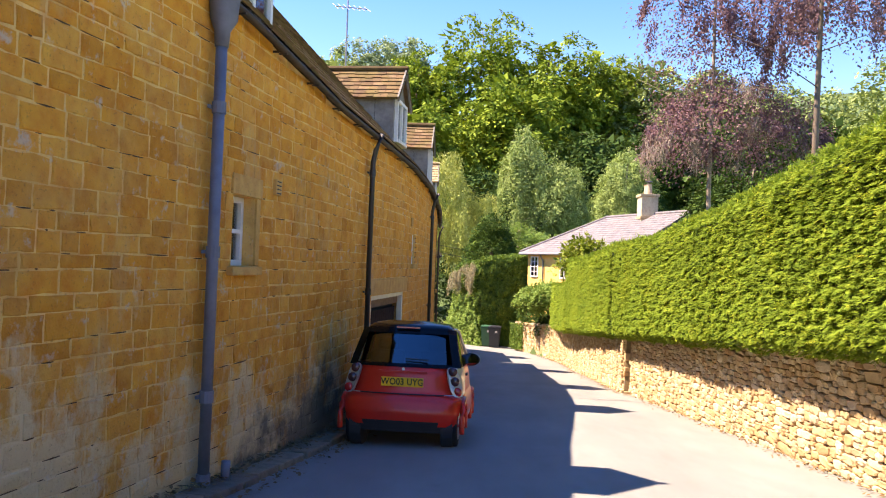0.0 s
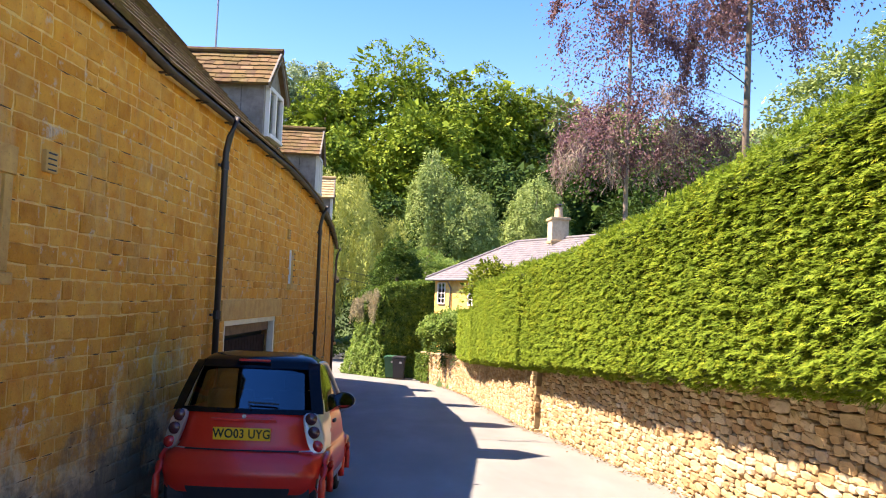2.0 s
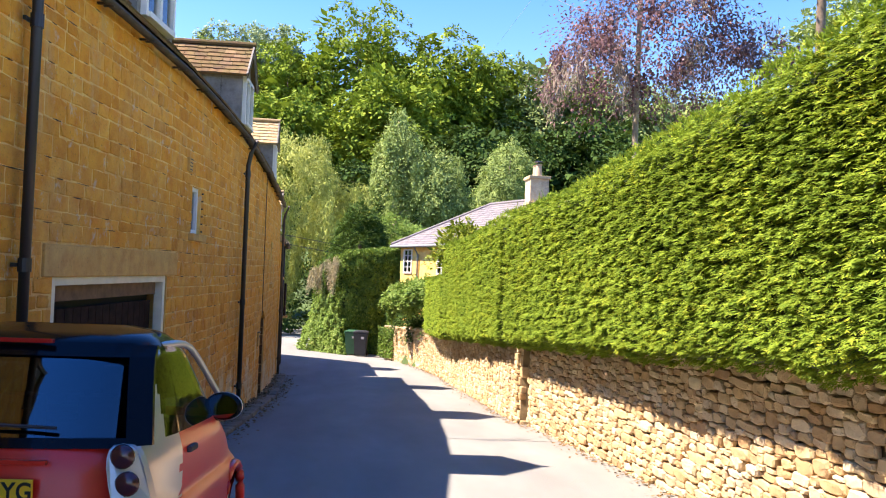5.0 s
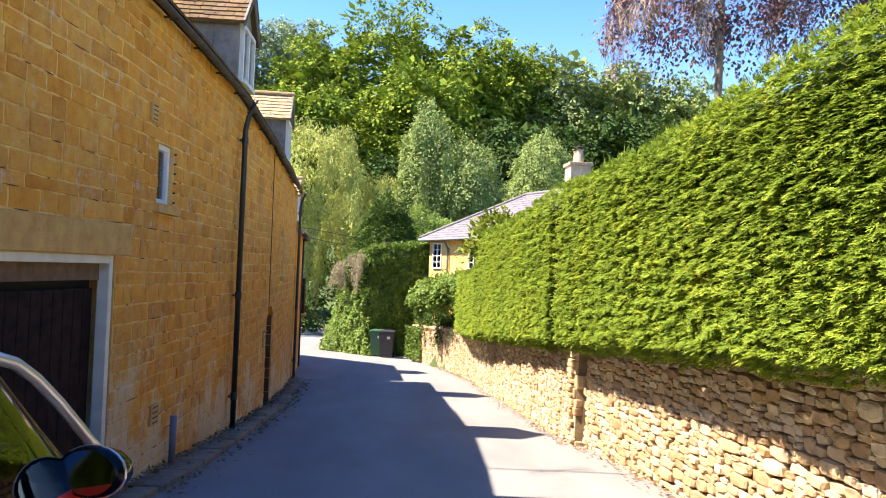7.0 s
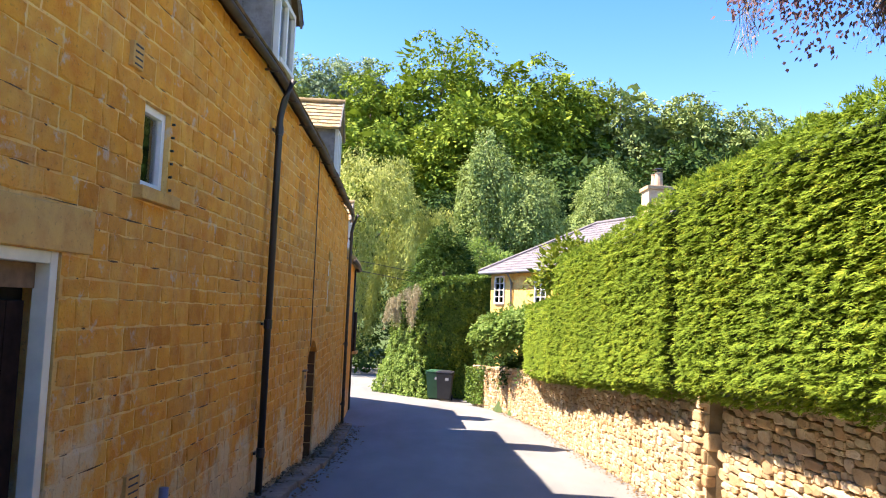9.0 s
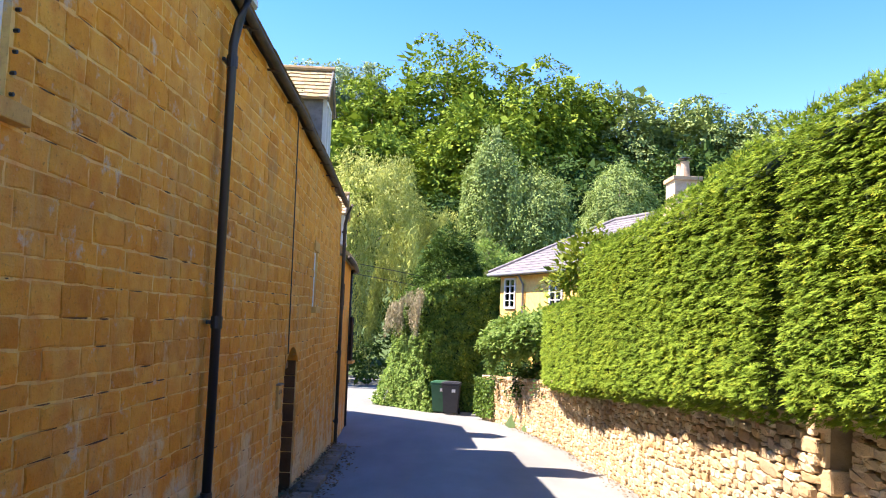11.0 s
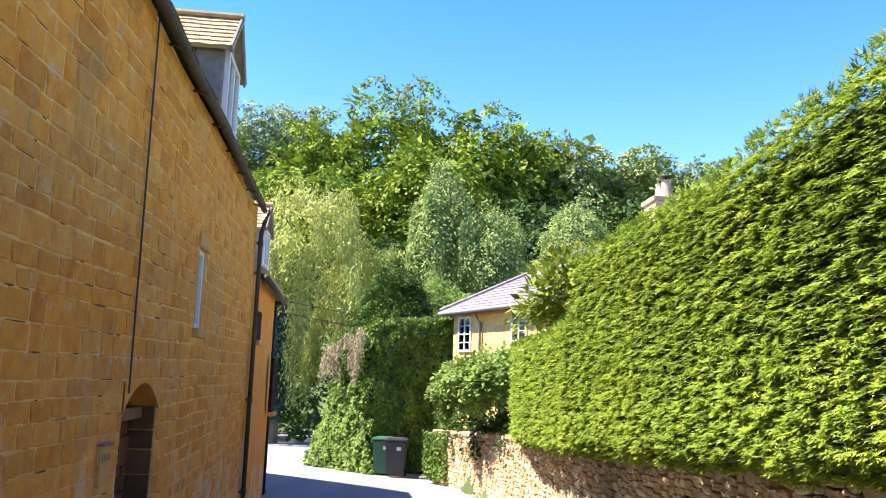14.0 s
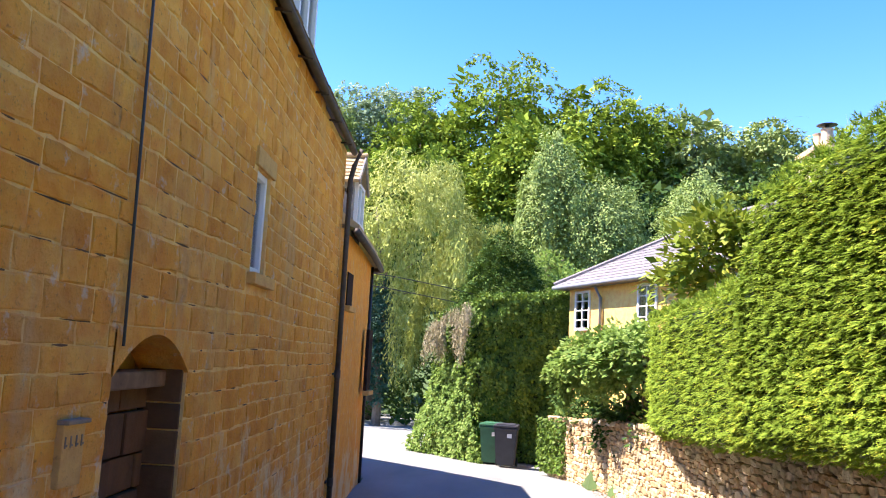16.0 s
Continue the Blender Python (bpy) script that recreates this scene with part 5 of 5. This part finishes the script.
for x, y in ((4.3, 33.0), (4.25, 34.2)):
    adopt(climb, part("post", boxes([((x, y, gz(y) + 1.5), (0.15, 0.15, 2.2))], 0.01), WOOD))
adopt(climb, part("rail", boxes([((4.28, 33.6, 0.1), (0.1, 1.5, 0.12))], 0.01), WOOD))
low = empty("garden_border", (5.0, 35, gz(35) + 1), "dark low shrubs behind the garden wall", "shrub")
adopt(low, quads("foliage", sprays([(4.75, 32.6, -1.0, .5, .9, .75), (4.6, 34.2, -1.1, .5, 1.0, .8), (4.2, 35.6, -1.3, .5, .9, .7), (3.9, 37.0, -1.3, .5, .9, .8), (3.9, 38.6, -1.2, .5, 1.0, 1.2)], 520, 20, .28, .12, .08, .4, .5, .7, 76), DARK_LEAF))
# ivy on the wall's end
ivy2 = tagged(quads("wall_ivy", panel_leaves((2.85, 37.9, -2.4), (3.35, 36.9, -2.35), (3.4, 36.9, -1.15), (2.9, 37.9, -1.2), 1600, .08, 81, .08), IVY_LEAF), "ivy growing over the end of the wall", "ivy")

# ---------------------------------------------------------------- the yellow cottage
cot = empty("yellow_cottage", (6.5, 36, gz(36) + 1), "yellow cottage with hipped slate roof and chimney", "house")
COT = pose(3.86, 40.95, 0, 0, 0, -68)   # x runs along the front towards the lane, y inwards, from the far corner
CL, CD, CE, ov, rz = 9.2, 5.6, 2.28, 0.32, 4.05


def cot_part(ob):
    ob.matrix_basis = COT
    adopt(cot, ob)
    return ob


cot_part(part("wall", boxes([((CL / 2, .2, 0), (CL, .4, 2 * CE)), ((.2, CD / 2, 0), (.4, CD - .8, 2 * CE)), ((CL - .2, CD / 2, 0), (.4, CD - .8, 2 * CE)), ((CL / 2, CD - .2, 0), (CL, .4, 2 * CE))]), HOUSE_STONE))
hip = 2.9
rc = [(-ov, -ov, CE - .08), (CL, -ov, CE - .08), (CL, CD + ov, CE - .08), (-ov, CD + ov, CE - .08), (hip, CD / 2, rz), (CL, CD / 2, rz)]
rcl = [(a, b, c - 0.10) for a, b, c in rc]
cot_part(raw("roof", rc + rcl, [(0, 1, 5, 4), (0, 4, 3), (2, 3, 4, 5), (1, 2, 5), (0, 6, 7, 1), (3, 9, 6, 0), (1, 7, 8, 2), (2, 8, 9, 3), (6, 9, 8, 7)], SLATE, None, "lichened grey slate hipped roof"))
RL = math.hypot(CD / 2 + ov, rz - CE + .08)
v, f = [], []
n_rows = 16
for rrow in range(n_rows):
    s0 = rrow * RL / n_rows
    place = lambda x, s, l, s0=s0: Vector((x, -ov + (CD / 2 + ov) * (s + s0) / RL - l * .5, CE - .07 + (rz - CE + .08) * (s + s0) / RL + l * .85))
    a, b = tile_rows(place, -ov + (hip + ov) * s0 / RL, CL, 1, RL / n_rows, (0.2, 0.36), 0.012)
    n = len(v)
    v += a
    f += [tuple(n + q for q in t) for t in b]
sl = raw("slate_covering", v, f, SLATE)
tagged(sl, kind="stuff")
cot_part(sl)
cot_part(part("ridge", tube([(CL, CD / 2, rz + .04), (hip, CD / 2, rz + .04), (-ov, -ov, CE - .03)], 0.07, 8), SLATE))
cot_part(part("gutter", tube([(-ov, -ov - .03, CE - .13), (CL, -ov - .03, CE - .13)], 0.06, 8), LEAD, None, "", True))
cot_part(part("drainpipe", tube([(1.75, -.25, CE - .2), (1.75, -.07, CE - .5), (1.75, -.07, -1.4)], 0.045, 8), LEAD, None, "", True))
chx, chy = 8.75, 36.1
chim = part("chimney", boxes([((chx, chy, 4.25), (0.75, 0.85, 1.2)), ((chx, chy, 4.91), (0.87, 0.97, 0.12)), ((chx, chy, 3.9), (0.85, 0.95, 0.12))], 0.015), RUBBLE, None, "square stone chimney stack")
adopt(cot, chim)
for dy in (-.2, .2):
    adopt(cot, part("chimney_pot", tube([(chx, chy + dy, 4.95), (chx, chy + dy, 5.38), (chx, chy + dy, 5.44)], [.15, .12, .14], 12), TERRACOTTA))
adopt(cot, part("cowl", tube([(chx, chy - .2, 5.44), (chx, chy - .2, 5.52), (chx, chy - .2, 5.53), (chx, chy - .2, 5.58)], [.05, .05, .22, .05], 12), IRON))
for x in (0.75, 3.75, 6.6):
    wb = cot_part(part("window", boxes([((x - .36, -.01, 1.5), (.07, .07, 1.06)), ((x + .36, -.01, 1.5), (.07, .07, 1.06)), ((x, -.01, 2.0), (.65, .068, .06)), ((x, -.01, 1.0), (.65, .10, .07)), ((x, -.01, 1.5), (.05, .06, .94))], .004), WHITE_PAINT, None, "white painted cottage window"))
    for k in (1, 2, 3):
        for sg in (-1, 1):
            part("glazing_bar", boxes([((x + sg * .175, -.01, 1.0 + .25 * k), (.30, .05, .025))]), WHITE_PAINT, wb)
    part("pane", boxes([((x, -.012, 1.5), (.66, .012, .96))]), WINDOW_GLASS, wb)
    # black sheet just behind the pane, painted as indoor shade
    part("unlit_room_sheet", boxes([((x, -.002, 1.5), (.66, .006, .96))]), BLACKOUT, wb)

# ---------------------------------------------------------------- kerb flags and litter along the house
kerb = empty("kerb", (-.3, 22, gz(22)), "narrow worn stone kerb along the house foot", "kerb", kind="structure")
y = 5.0
while y < 29.3:
    L = float(rng.uniform(.45, .95))
    c = part("kerb_stone", boxes([((0, 0, 0), (L - .012, float(rng.uniform(.24, .32)), .13))], .022), FLAG)
    c.matrix_basis = facade_frame(y + L / 2, gz(y + L / 2) - .015 + float(rng.uniform(0, .02))) @ pose(0, 0.20, 0, 0, math.degrees(math.atan(.0755)) + float(rng.uniform(-1, 1)), 0)
    adopt(kerb, c)
    y += L
r = np.random.default_rng(91)
n = 3200
yy = r.uniform(5, 29.5, n)
dd = np.abs(r.normal(size=n)) * .10 + np.where(r.random(n) < .3, .38, .03)
p = np.array([on_facade(a, gz(a) + (.085 if d < .37 else .022), d) for a, d in zip(yy, dd)])
ax = r.normal(size=(n, 3)) * np.array([1, 1, .25])
tagged(quads("leaf_litter", leaf_quads(p, ax, r.normal(size=(n, 3)) * .3 + np.array([0, 0, 1]), r.uniform(.03, .08, n), r.uniform(.015, .05, n)), DEBRIS_MAT), "dry brown leaf litter along the kerb", "litter", kind="stuff")
n = 1400
yy = r.uniform(5, 36, n)
p = np.array([(rx(a) - abs(float(r.normal())) * .12 + .02, a, gz(a) + .012) for a in yy])
tagged(quads("wall_foot_litter", leaf_quads(p, r.normal(size=(n, 3)) * np.array([1, 1, .2]), r.normal(size=(n, 3)) * .3 + np.array([0, 0, 1]), r.uniform(.03, .07, n), r.uniform(.015, .05, n)), DEBRIS_MAT), "dry litter at the foot of the garden wall", "litter", kind="stuff")


# two overhead cables by the bend
for dz in (0.0, -.42):
    c = tube([(-10.0, 43.6, 3.2 + dz * .3), (-5.0, 44.2, 2.95 + dz * .8), (-1.4, 44.5, 2.59 + dz), (0.3, 44.6, 2.33 + dz), (1.3, 45.6, 2.2 + dz)], .014, 6)
    tagged(part("overhead_cable", c, IRON), "thin black overhead cable across the lane", "cable", "overhead cables")

# ---------------------------------------------------------------- wheelie bins
def wheelie_bin(m, mat, label):
    b = tagged(new("wheelie_bin"), label, "bin", "wheelie bins")
    bm = bmesh.new()
    bmesh.ops.create_cube(bm, size=1)
    for v in bm.verts:
        up = v.co.z > 0
        v.co = Vector((v.co.x * (.58 if up else .46), v.co.y * (.62 if up else .46) + (0 if up else .04), .98 if up else .06))
    bmesh.ops.bevel(bm, geom=bm.edges[:], offset=.03, segments=2, affect="EDGES")
    part("body", bm, mat, b)
    part("rim", boxes([((0, 0, .965), (.62, .66, .05))], .015), mat, b)
    part("lid", boxes([((0, -.01, 1.03), (.61, .68, .055)), ((0, -.02, 1.065), (.46, .5, .03))], .018), mat, b)
    part("handle", tube([(-.22, .36, 1.0), (.22, .36, 1.0)], .018, 8), mat, b)
    for sx in (-.25, .25):
        part("wheel", tube([(sx - .03, .24, .10), (sx + .03, .24, .10)], .10, 14), TYRE, b)
    part("label", boxes([((.1, -.318, .80), (.12, .006, .10), Matrix.Rotation(0, 4, "X"))]), WHITE_PAINT, b, "small pale sticker")
    b.matrix_basis = m
    return b


wheelie_bin(pose(2.18, 39.45, gz(39.4), 0, 0, -8), BIN_GREY, "dark grey plastic wheelie bin by the hedge")
wheelie_bin(pose(1.84, 40.12, gz(40.1), 0, 0, -12), BIN_GREEN, "green plastic wheelie bin behind the grey one")


# ---------------------------------------------------------------- the small red car
def city_car():
    car = tagged(new("small_car"), "small red and black two-seat city car parked by wall", "car")
    # outline by height: rear y, front y, half width, corner roundness
    Z = [.20, .28, .34, .42, .50, .58, .64, .66, .74, .82, .90, .97, 1.00, 1.10, 1.20, 1.30, 1.38, 1.44, 1.49, 1.525, 1.545, 1.55]
    REAR = [(.20, .10), (.34, .02), (.45, .0), (.58, .035), (.64, .09), (.66, .115), (.90, .15), (.97, .17), (1.10, .245), (1.30, .37), (1.44, .47), (1.49, .54), (1.55, .80)]
    FRONT = [(.20, 2.42), (.45, 2.5), (.65, 2.47), (.8, 2.36), (.95, 2.1), (1.0, 2.0), (1.2, 1.72), (1.44, 1.42), (1.55, 1.15)]
    HALF = [(.20, .66), (.30, .755), (.45, .775), (.60, .76), (.66, .735), (.90, .725), (1.0, .70), (1.2, .655), (1.38, .605), (1.46, .57), (1.52, .50), (1.55, .33)]
    Z = sorted(Z + [(p + q) / 2 for p, q in zip(Z, Z[1:])])
    NU, rings = 144, []
    for z in Z:
        a, b, w = lerp(z, REAR), lerp(z, FRONT), lerp(z, HALF)
        cy, hy = (a + b) / 2, (b - a) / 2
        ring = []
        for k in range(NU):
            t = 2 * math.pi * k / NU
            e = lerp(z, [(.20, .24), (.62, .24), (.70, .36), (1.0, .42)])
            ct, st = math.cos(t), math.sin(t)
            x = w * math.copysign(abs(ct) ** e, ct)
            y = cy + hy * math.copysign(abs(st) ** e, st)
            if y < cy:
                y += 0.10 * (x / w) ** 2 * (1 if z > .62 else .8)
            ring.append(Vector((x, y, z)))
        rings.append(ring)
    groups = {}
    for i in range(len(Z) - 1):
        for k in range(NU):
            q = (rings[i][k], rings[i][(k + 1) % NU], rings[i + 1][(k + 1) % NU], rings[i + 1][k])
            c = sum(q, Vector()) / 4
            n = (q[1] - q[0]).cross(q[3] - q[0]).normalized()
            back, front = n.y < -0.55, n.y > 0.45
            if c.z < .335 and (abs(c.x) < .47 or c.z < .27):
                g = "valance"
            elif c.z > 1.44:
                g = "roof"
            elif back:
                g = "rear_bumper" if c.z < .65 else ("hatch" if c.z < .985 else "rear_screen")
            elif front:
                g = "bonnet" if c.z < .985 else "windscreen"
            elif c.y < .80 and c.z < .65:
                g = "rear_bumper"
            elif c.z > .985 and .62 < c.y < 1.85:
                g = "side_window"
            elif .80 < c.y < 1.78 and c.z < .985 and c.z > .36:
                g = "door"
            elif c.y > 1.78:
                g = "front_wing"
            else:
                g = "safety_cell"
            if .0 < c.y and abs(c.x) > .6 and abs(n.x) > .8 and any((c.y - wy) ** 2 + (c.z - .29) ** 2 < .31 ** 2 for wy in (.44, 2.12)):
                continue
            if g in ("door", "safety_cell", "side_window", "front_wing"):
                g += " near" if c.x > 0 else " off"
            groups.setdefault(g, []).append(q)
    mats = {"valance": CAR_TRIM, "roof": CAR_BLACK, "rear_bumper": CAR_RED, "hatch": CAR_RED, "rear_screen": CAR_GLASS, "bonnet": CAR_RED, "windscreen": CAR_GLASS, "side_window": CAR_GLASS, "door": CAR_RED, "front_wing": CAR_RED, "safety_cell": CAR_SILVER}
    labels = {"safety_cell": "silver safety cell frame", "roof": "black roof", "rear_screen": "dark tinted rear screen", "valance": "dark plastic valance"}
    for g, qs in groups.items():
        bm = bmesh.new()
        for q in qs:
            bm.faces.new([bm.verts.new(p) for p in q])
        bmesh.ops.remove_doubles(bm, verts=bm.verts[:], dist=1e-5)
        g = g.split()[0]
        part(g, bm, mats[g], car, labels.get(g, ""), True)
    # black surround of the rear screen, silver pillars
    def on_rear(x, z, out=0.0):
        a, w = lerp(z, REAR), lerp(z, HALF)
        return Vector((x, a + .10 * (x / w) ** 2 * (1 if z > .62 else .8) - out + 0.5 * max(0, abs(x) / w - .78) ** 2 * 2.2, z))

    def band(pts, hw, mat, name, label=""):
        """A flat strip with thickness that follows the rear skin."""
        bm = bmesh.new()
        prev = None
        for (x, z), (tx, tz) in pts:
            a = [bm.verts.new(on_rear(x + sx * tx * hw, z + sx * tz * hw, o)) for sx in (-1, 1) for o in (.012, -.02)]
            if prev:
                bm.faces.new((prev[0], a[0], a[2], prev[2])), bm.faces.new((prev[0], prev[1], a[1], a[0])), bm.faces.new((prev[2], a[2], a[3], prev[3]))
            prev = a
        bmesh.ops.recalc_face_normals(bm, faces=bm.faces[:])
        return part(name, bm, mat, car, label)
    for sg in (-1, 1):
        band([((sg * lerp(z, [(.985, .655), (1.44, .55)]), z), (1, 0)) for z in smooth_steps(.985, 1.45, 8)], .05, CAR_BLACK, "screen_surround")
    band([((x, 1.425), (0, 1)) for x in smooth_steps(-.52, .52, 12)], .035, CAR_BLACK, "screen_surround")
    band([((x, 1.0), (0, 1)) for x in smooth_steps(-.60, .60, 12)], .022, CAR_BLACK, "screen_surround")
    band([((x, .655), (0, 1)) for x in smooth_steps(-.52, .52, 12)], .006, INK, "shut_line")
    # recess above the plate, wiper, third brake light
    part("plate_recess", boxes([((0, .125, .925), (.60, .03, .02))], .004), CAR_RED, car)
    part("wiper", tube([(.05, .17, 1.02), (.02, .19, 1.08), (.30, .20, 1.07)], .009, 6), CAR_TRIM, car)
    part("brake_light", boxes([((0, .455, 1.462), (.30, .03, .022))], .004), LAMP_RED, car)
    # tail lamps: a silver pod with three round lenses
    for sg in (-1, 1):
        bm = bmesh.new()
        N = 20
        ringa, ringb = [], []
        for k in range(N):
            t = 2 * math.pi * k / N
            x = sg * (.64 + .085 * math.copysign(abs(math.cos(t)) ** .6, math.cos(t)))
            z_ = .82 + .185 * math.copysign(abs(math.sin(t)) ** .7, math.sin(t))
            x -= sg * .05 * (z_ - .82) / .18
            ringa.append(bm.verts.new(on_rear(x, z_, -.015)))
            ringb.append(bm.verts.new(on_rear(sg * .64 + (x - sg * .64) * .9, .82 + (z_ - .82) * .95, .03)))
        for k in range(N):
            bm.faces.new((ringa[k], ringa[(k + 1) % N], ringb[(k + 1) % N], ringb[k]))
        bm.faces.new(ringb)
        bmesh.ops.recalc_face_normals(bm, faces=bm.faces[:])
        pod = part("tail_lamp", bm, CAR_SILVER, car, "silver pod with three round lenses")
        for z_, mat in ((.945, LAMP_DARK), (.825, LAMP_DARK), (.70, LAMP_RED)):
            x = sg * (.64 - .05 * (z_ - .82) / .18)
            p = on_rear(x, z_, .03)
            part("lens", tube([p, p + Vector((0, -.012, 0)), p + Vector((0, -.026, 0))], [.058, .055, .034], 18), mat, pod, "", True)
    # number plate with its characters
    pl = part("number_plate", boxes([((0, 0, 0), (.52, .014, .112))], .004), PLATE, car, "yellow rear number plate")
    pl.matrix_basis = pose(0, .098, .80, 6, 0, 0)
    cu = bpy.data.curves.new("plate_text", "FONT")
    cu.body, cu.size, cu.extrude, cu.align_x, cu.align_y = "WO03 UYG", .112, .0008, "CENTER", "CENTER"
    cu.offset, cu.space_character = .0024, 1.06
    tmp = new("plate_text", cu)
    dg = bpy.context.evaluated_depsgraph_get()
    me = bpy.data.meshes.new_from_object(tmp.evaluated_get(dg))
    bpy.data.objects.remove(tmp)
    me.materials.clear()
    me.materials.append(INK)
    tx = new("lettering", me)
    tx.parent = pl
    tx.matrix_basis = pose(0, -.0085, 0, 90, 0, 0) @ Matrix.Diagonal((.86, 1, 1, 1))
    bd = part("badge", tube([(0, .158, .955), (0, .145, .955)], .018, 14), CAR_SILVER, car)
    part("badge_bar", boxes([((0, .150, .925), (.12, .006, .018))], .002), CAR_SILVER, car)
    # wheels
    for sx in (-.615, .615):
        for wy in (.44, 2.12):
            s = math.copysign(1, sx)
            wh = part("wheel", tube([(sx - .085 * s, wy, .285), (sx - .075 * s, wy, .285), (sx + .06 * s, wy, .285), (sx + .075 * s, wy, .285)], [.25, .285, .285, .25], 28), TYRE, car, "black tyre", True)
            part("rim", tube([(sx + .05 * s, wy, .285), (sx + .08 * s, wy, .285), (sx + .082 * s, wy, .285)], [.19, .185, .06], 20), CAR_SILVER, wh, "silver rim")
            part("wheel_housing", tube([(sx - .12 * s, wy, .30), (sx + .02 * s, wy, .30)], .33, 20), CAR_TRIM, car)
    # door mirrors, handle, pillars
    for s in (-1, 1):
        mr = part("door_mirror", tube([(s * .80, 1.80, 1.0), (s * .80, 1.74, 1.0), (s * .80, 1.66, 1.0), (s * .80, 1.635, 1.0)], [.03, .085, .105, .10], 20), CAR_BLACK, car, "black door mirror with silver rim", True)
        mr.matrix_basis = Matrix.Translation((s * .765, 1.7, 1.045)) @ Matrix.Rotation(-s * radians(17), 4, "Z") @ Matrix.Diagonal((1.25, 1, .85, 1)) @ Matrix.Translation((-s * .80, -1.7, -1.0))
        part("mirror_glass", tube([(s * .80, 1.636, 1.0), (s * .80, 1.633, 1.0)], .09, 20), MIRROR, mr)
        part("mirror_rim", tube([(s * .80, 1.67, 1.0), (s * .80, 1.66, 1.0)], .108, 20), CAR_SILVER, mr)
        part("mirror_arm", tube([(s * .66, 1.72, .97), (s * .74, 1.70, .98)], .03, 8), CAR_BLACK, car)
        for wy in (.44, 2.12):
            part("wheel_arch", tube([(s * .750, wy + .315 * math.cos(q), .29 + .315 * math.sin(q)) for q in (math.pi * (-.08 + 1.16 * k / 18) for k in range(19))], .034, 8), CAR_RED, car, "", True)
        part("door_handle", boxes([((s * .735, .98, .88), (.03, .16, .035))], .01), CAR_TRIM, car)
        part("roof_rail", tube([(s * .555, .85, 1.445), (s * .575, 1.1, 1.452), (s * .575, 1.28, 1.445), (s * .578, 1.42, 1.42), (s * .59, 1.54, 1.365), (s * .615, 1.67, 1.275), (s * .66, 1.82, 1.14), (s * .705, 1.98, .99)], .021, 8), CAR_SILVER, car, "silver roof frame", True)
        # seats
        st = part("seat", boxes([((s * .33, 1.0, .85), (.46, .16, .62)), ((s * .33, 1.0, 1.24), (.26, .10, .18))], .05), CAR_TRIM, car)
    part("floor_pan", boxes([((0, 1.25, .33), (1.25, 2.0, .06)), ((0, 1.75, .80), (1.2, .4, .3))], .03), CAR_TRIM, car)
    return car


car = city_car()
car.matrix_basis = Matrix.Translation((-0.57, 9.28, gz(9.28) - 0.005)) @ Matrix.Rotation(-math.radians(4.5), 4, "Z") @ Matrix.Rotation(-math.atan(.0755), 4, "X") @ Matrix.Scale(0.975, 4)

# ---------------------------------------------------------------- single stones of house wall and garden wall
for v, m in piece_jobs:
    ob = new("stone_block", unit_blocks[v])
    ob.parent = facade
    ob.matrix_basis = m
for v, m in rub_jobs:
    ob = new("rubble_stone", rub_me[v])
    ob.parent = core
    ob.matrix_basis = m
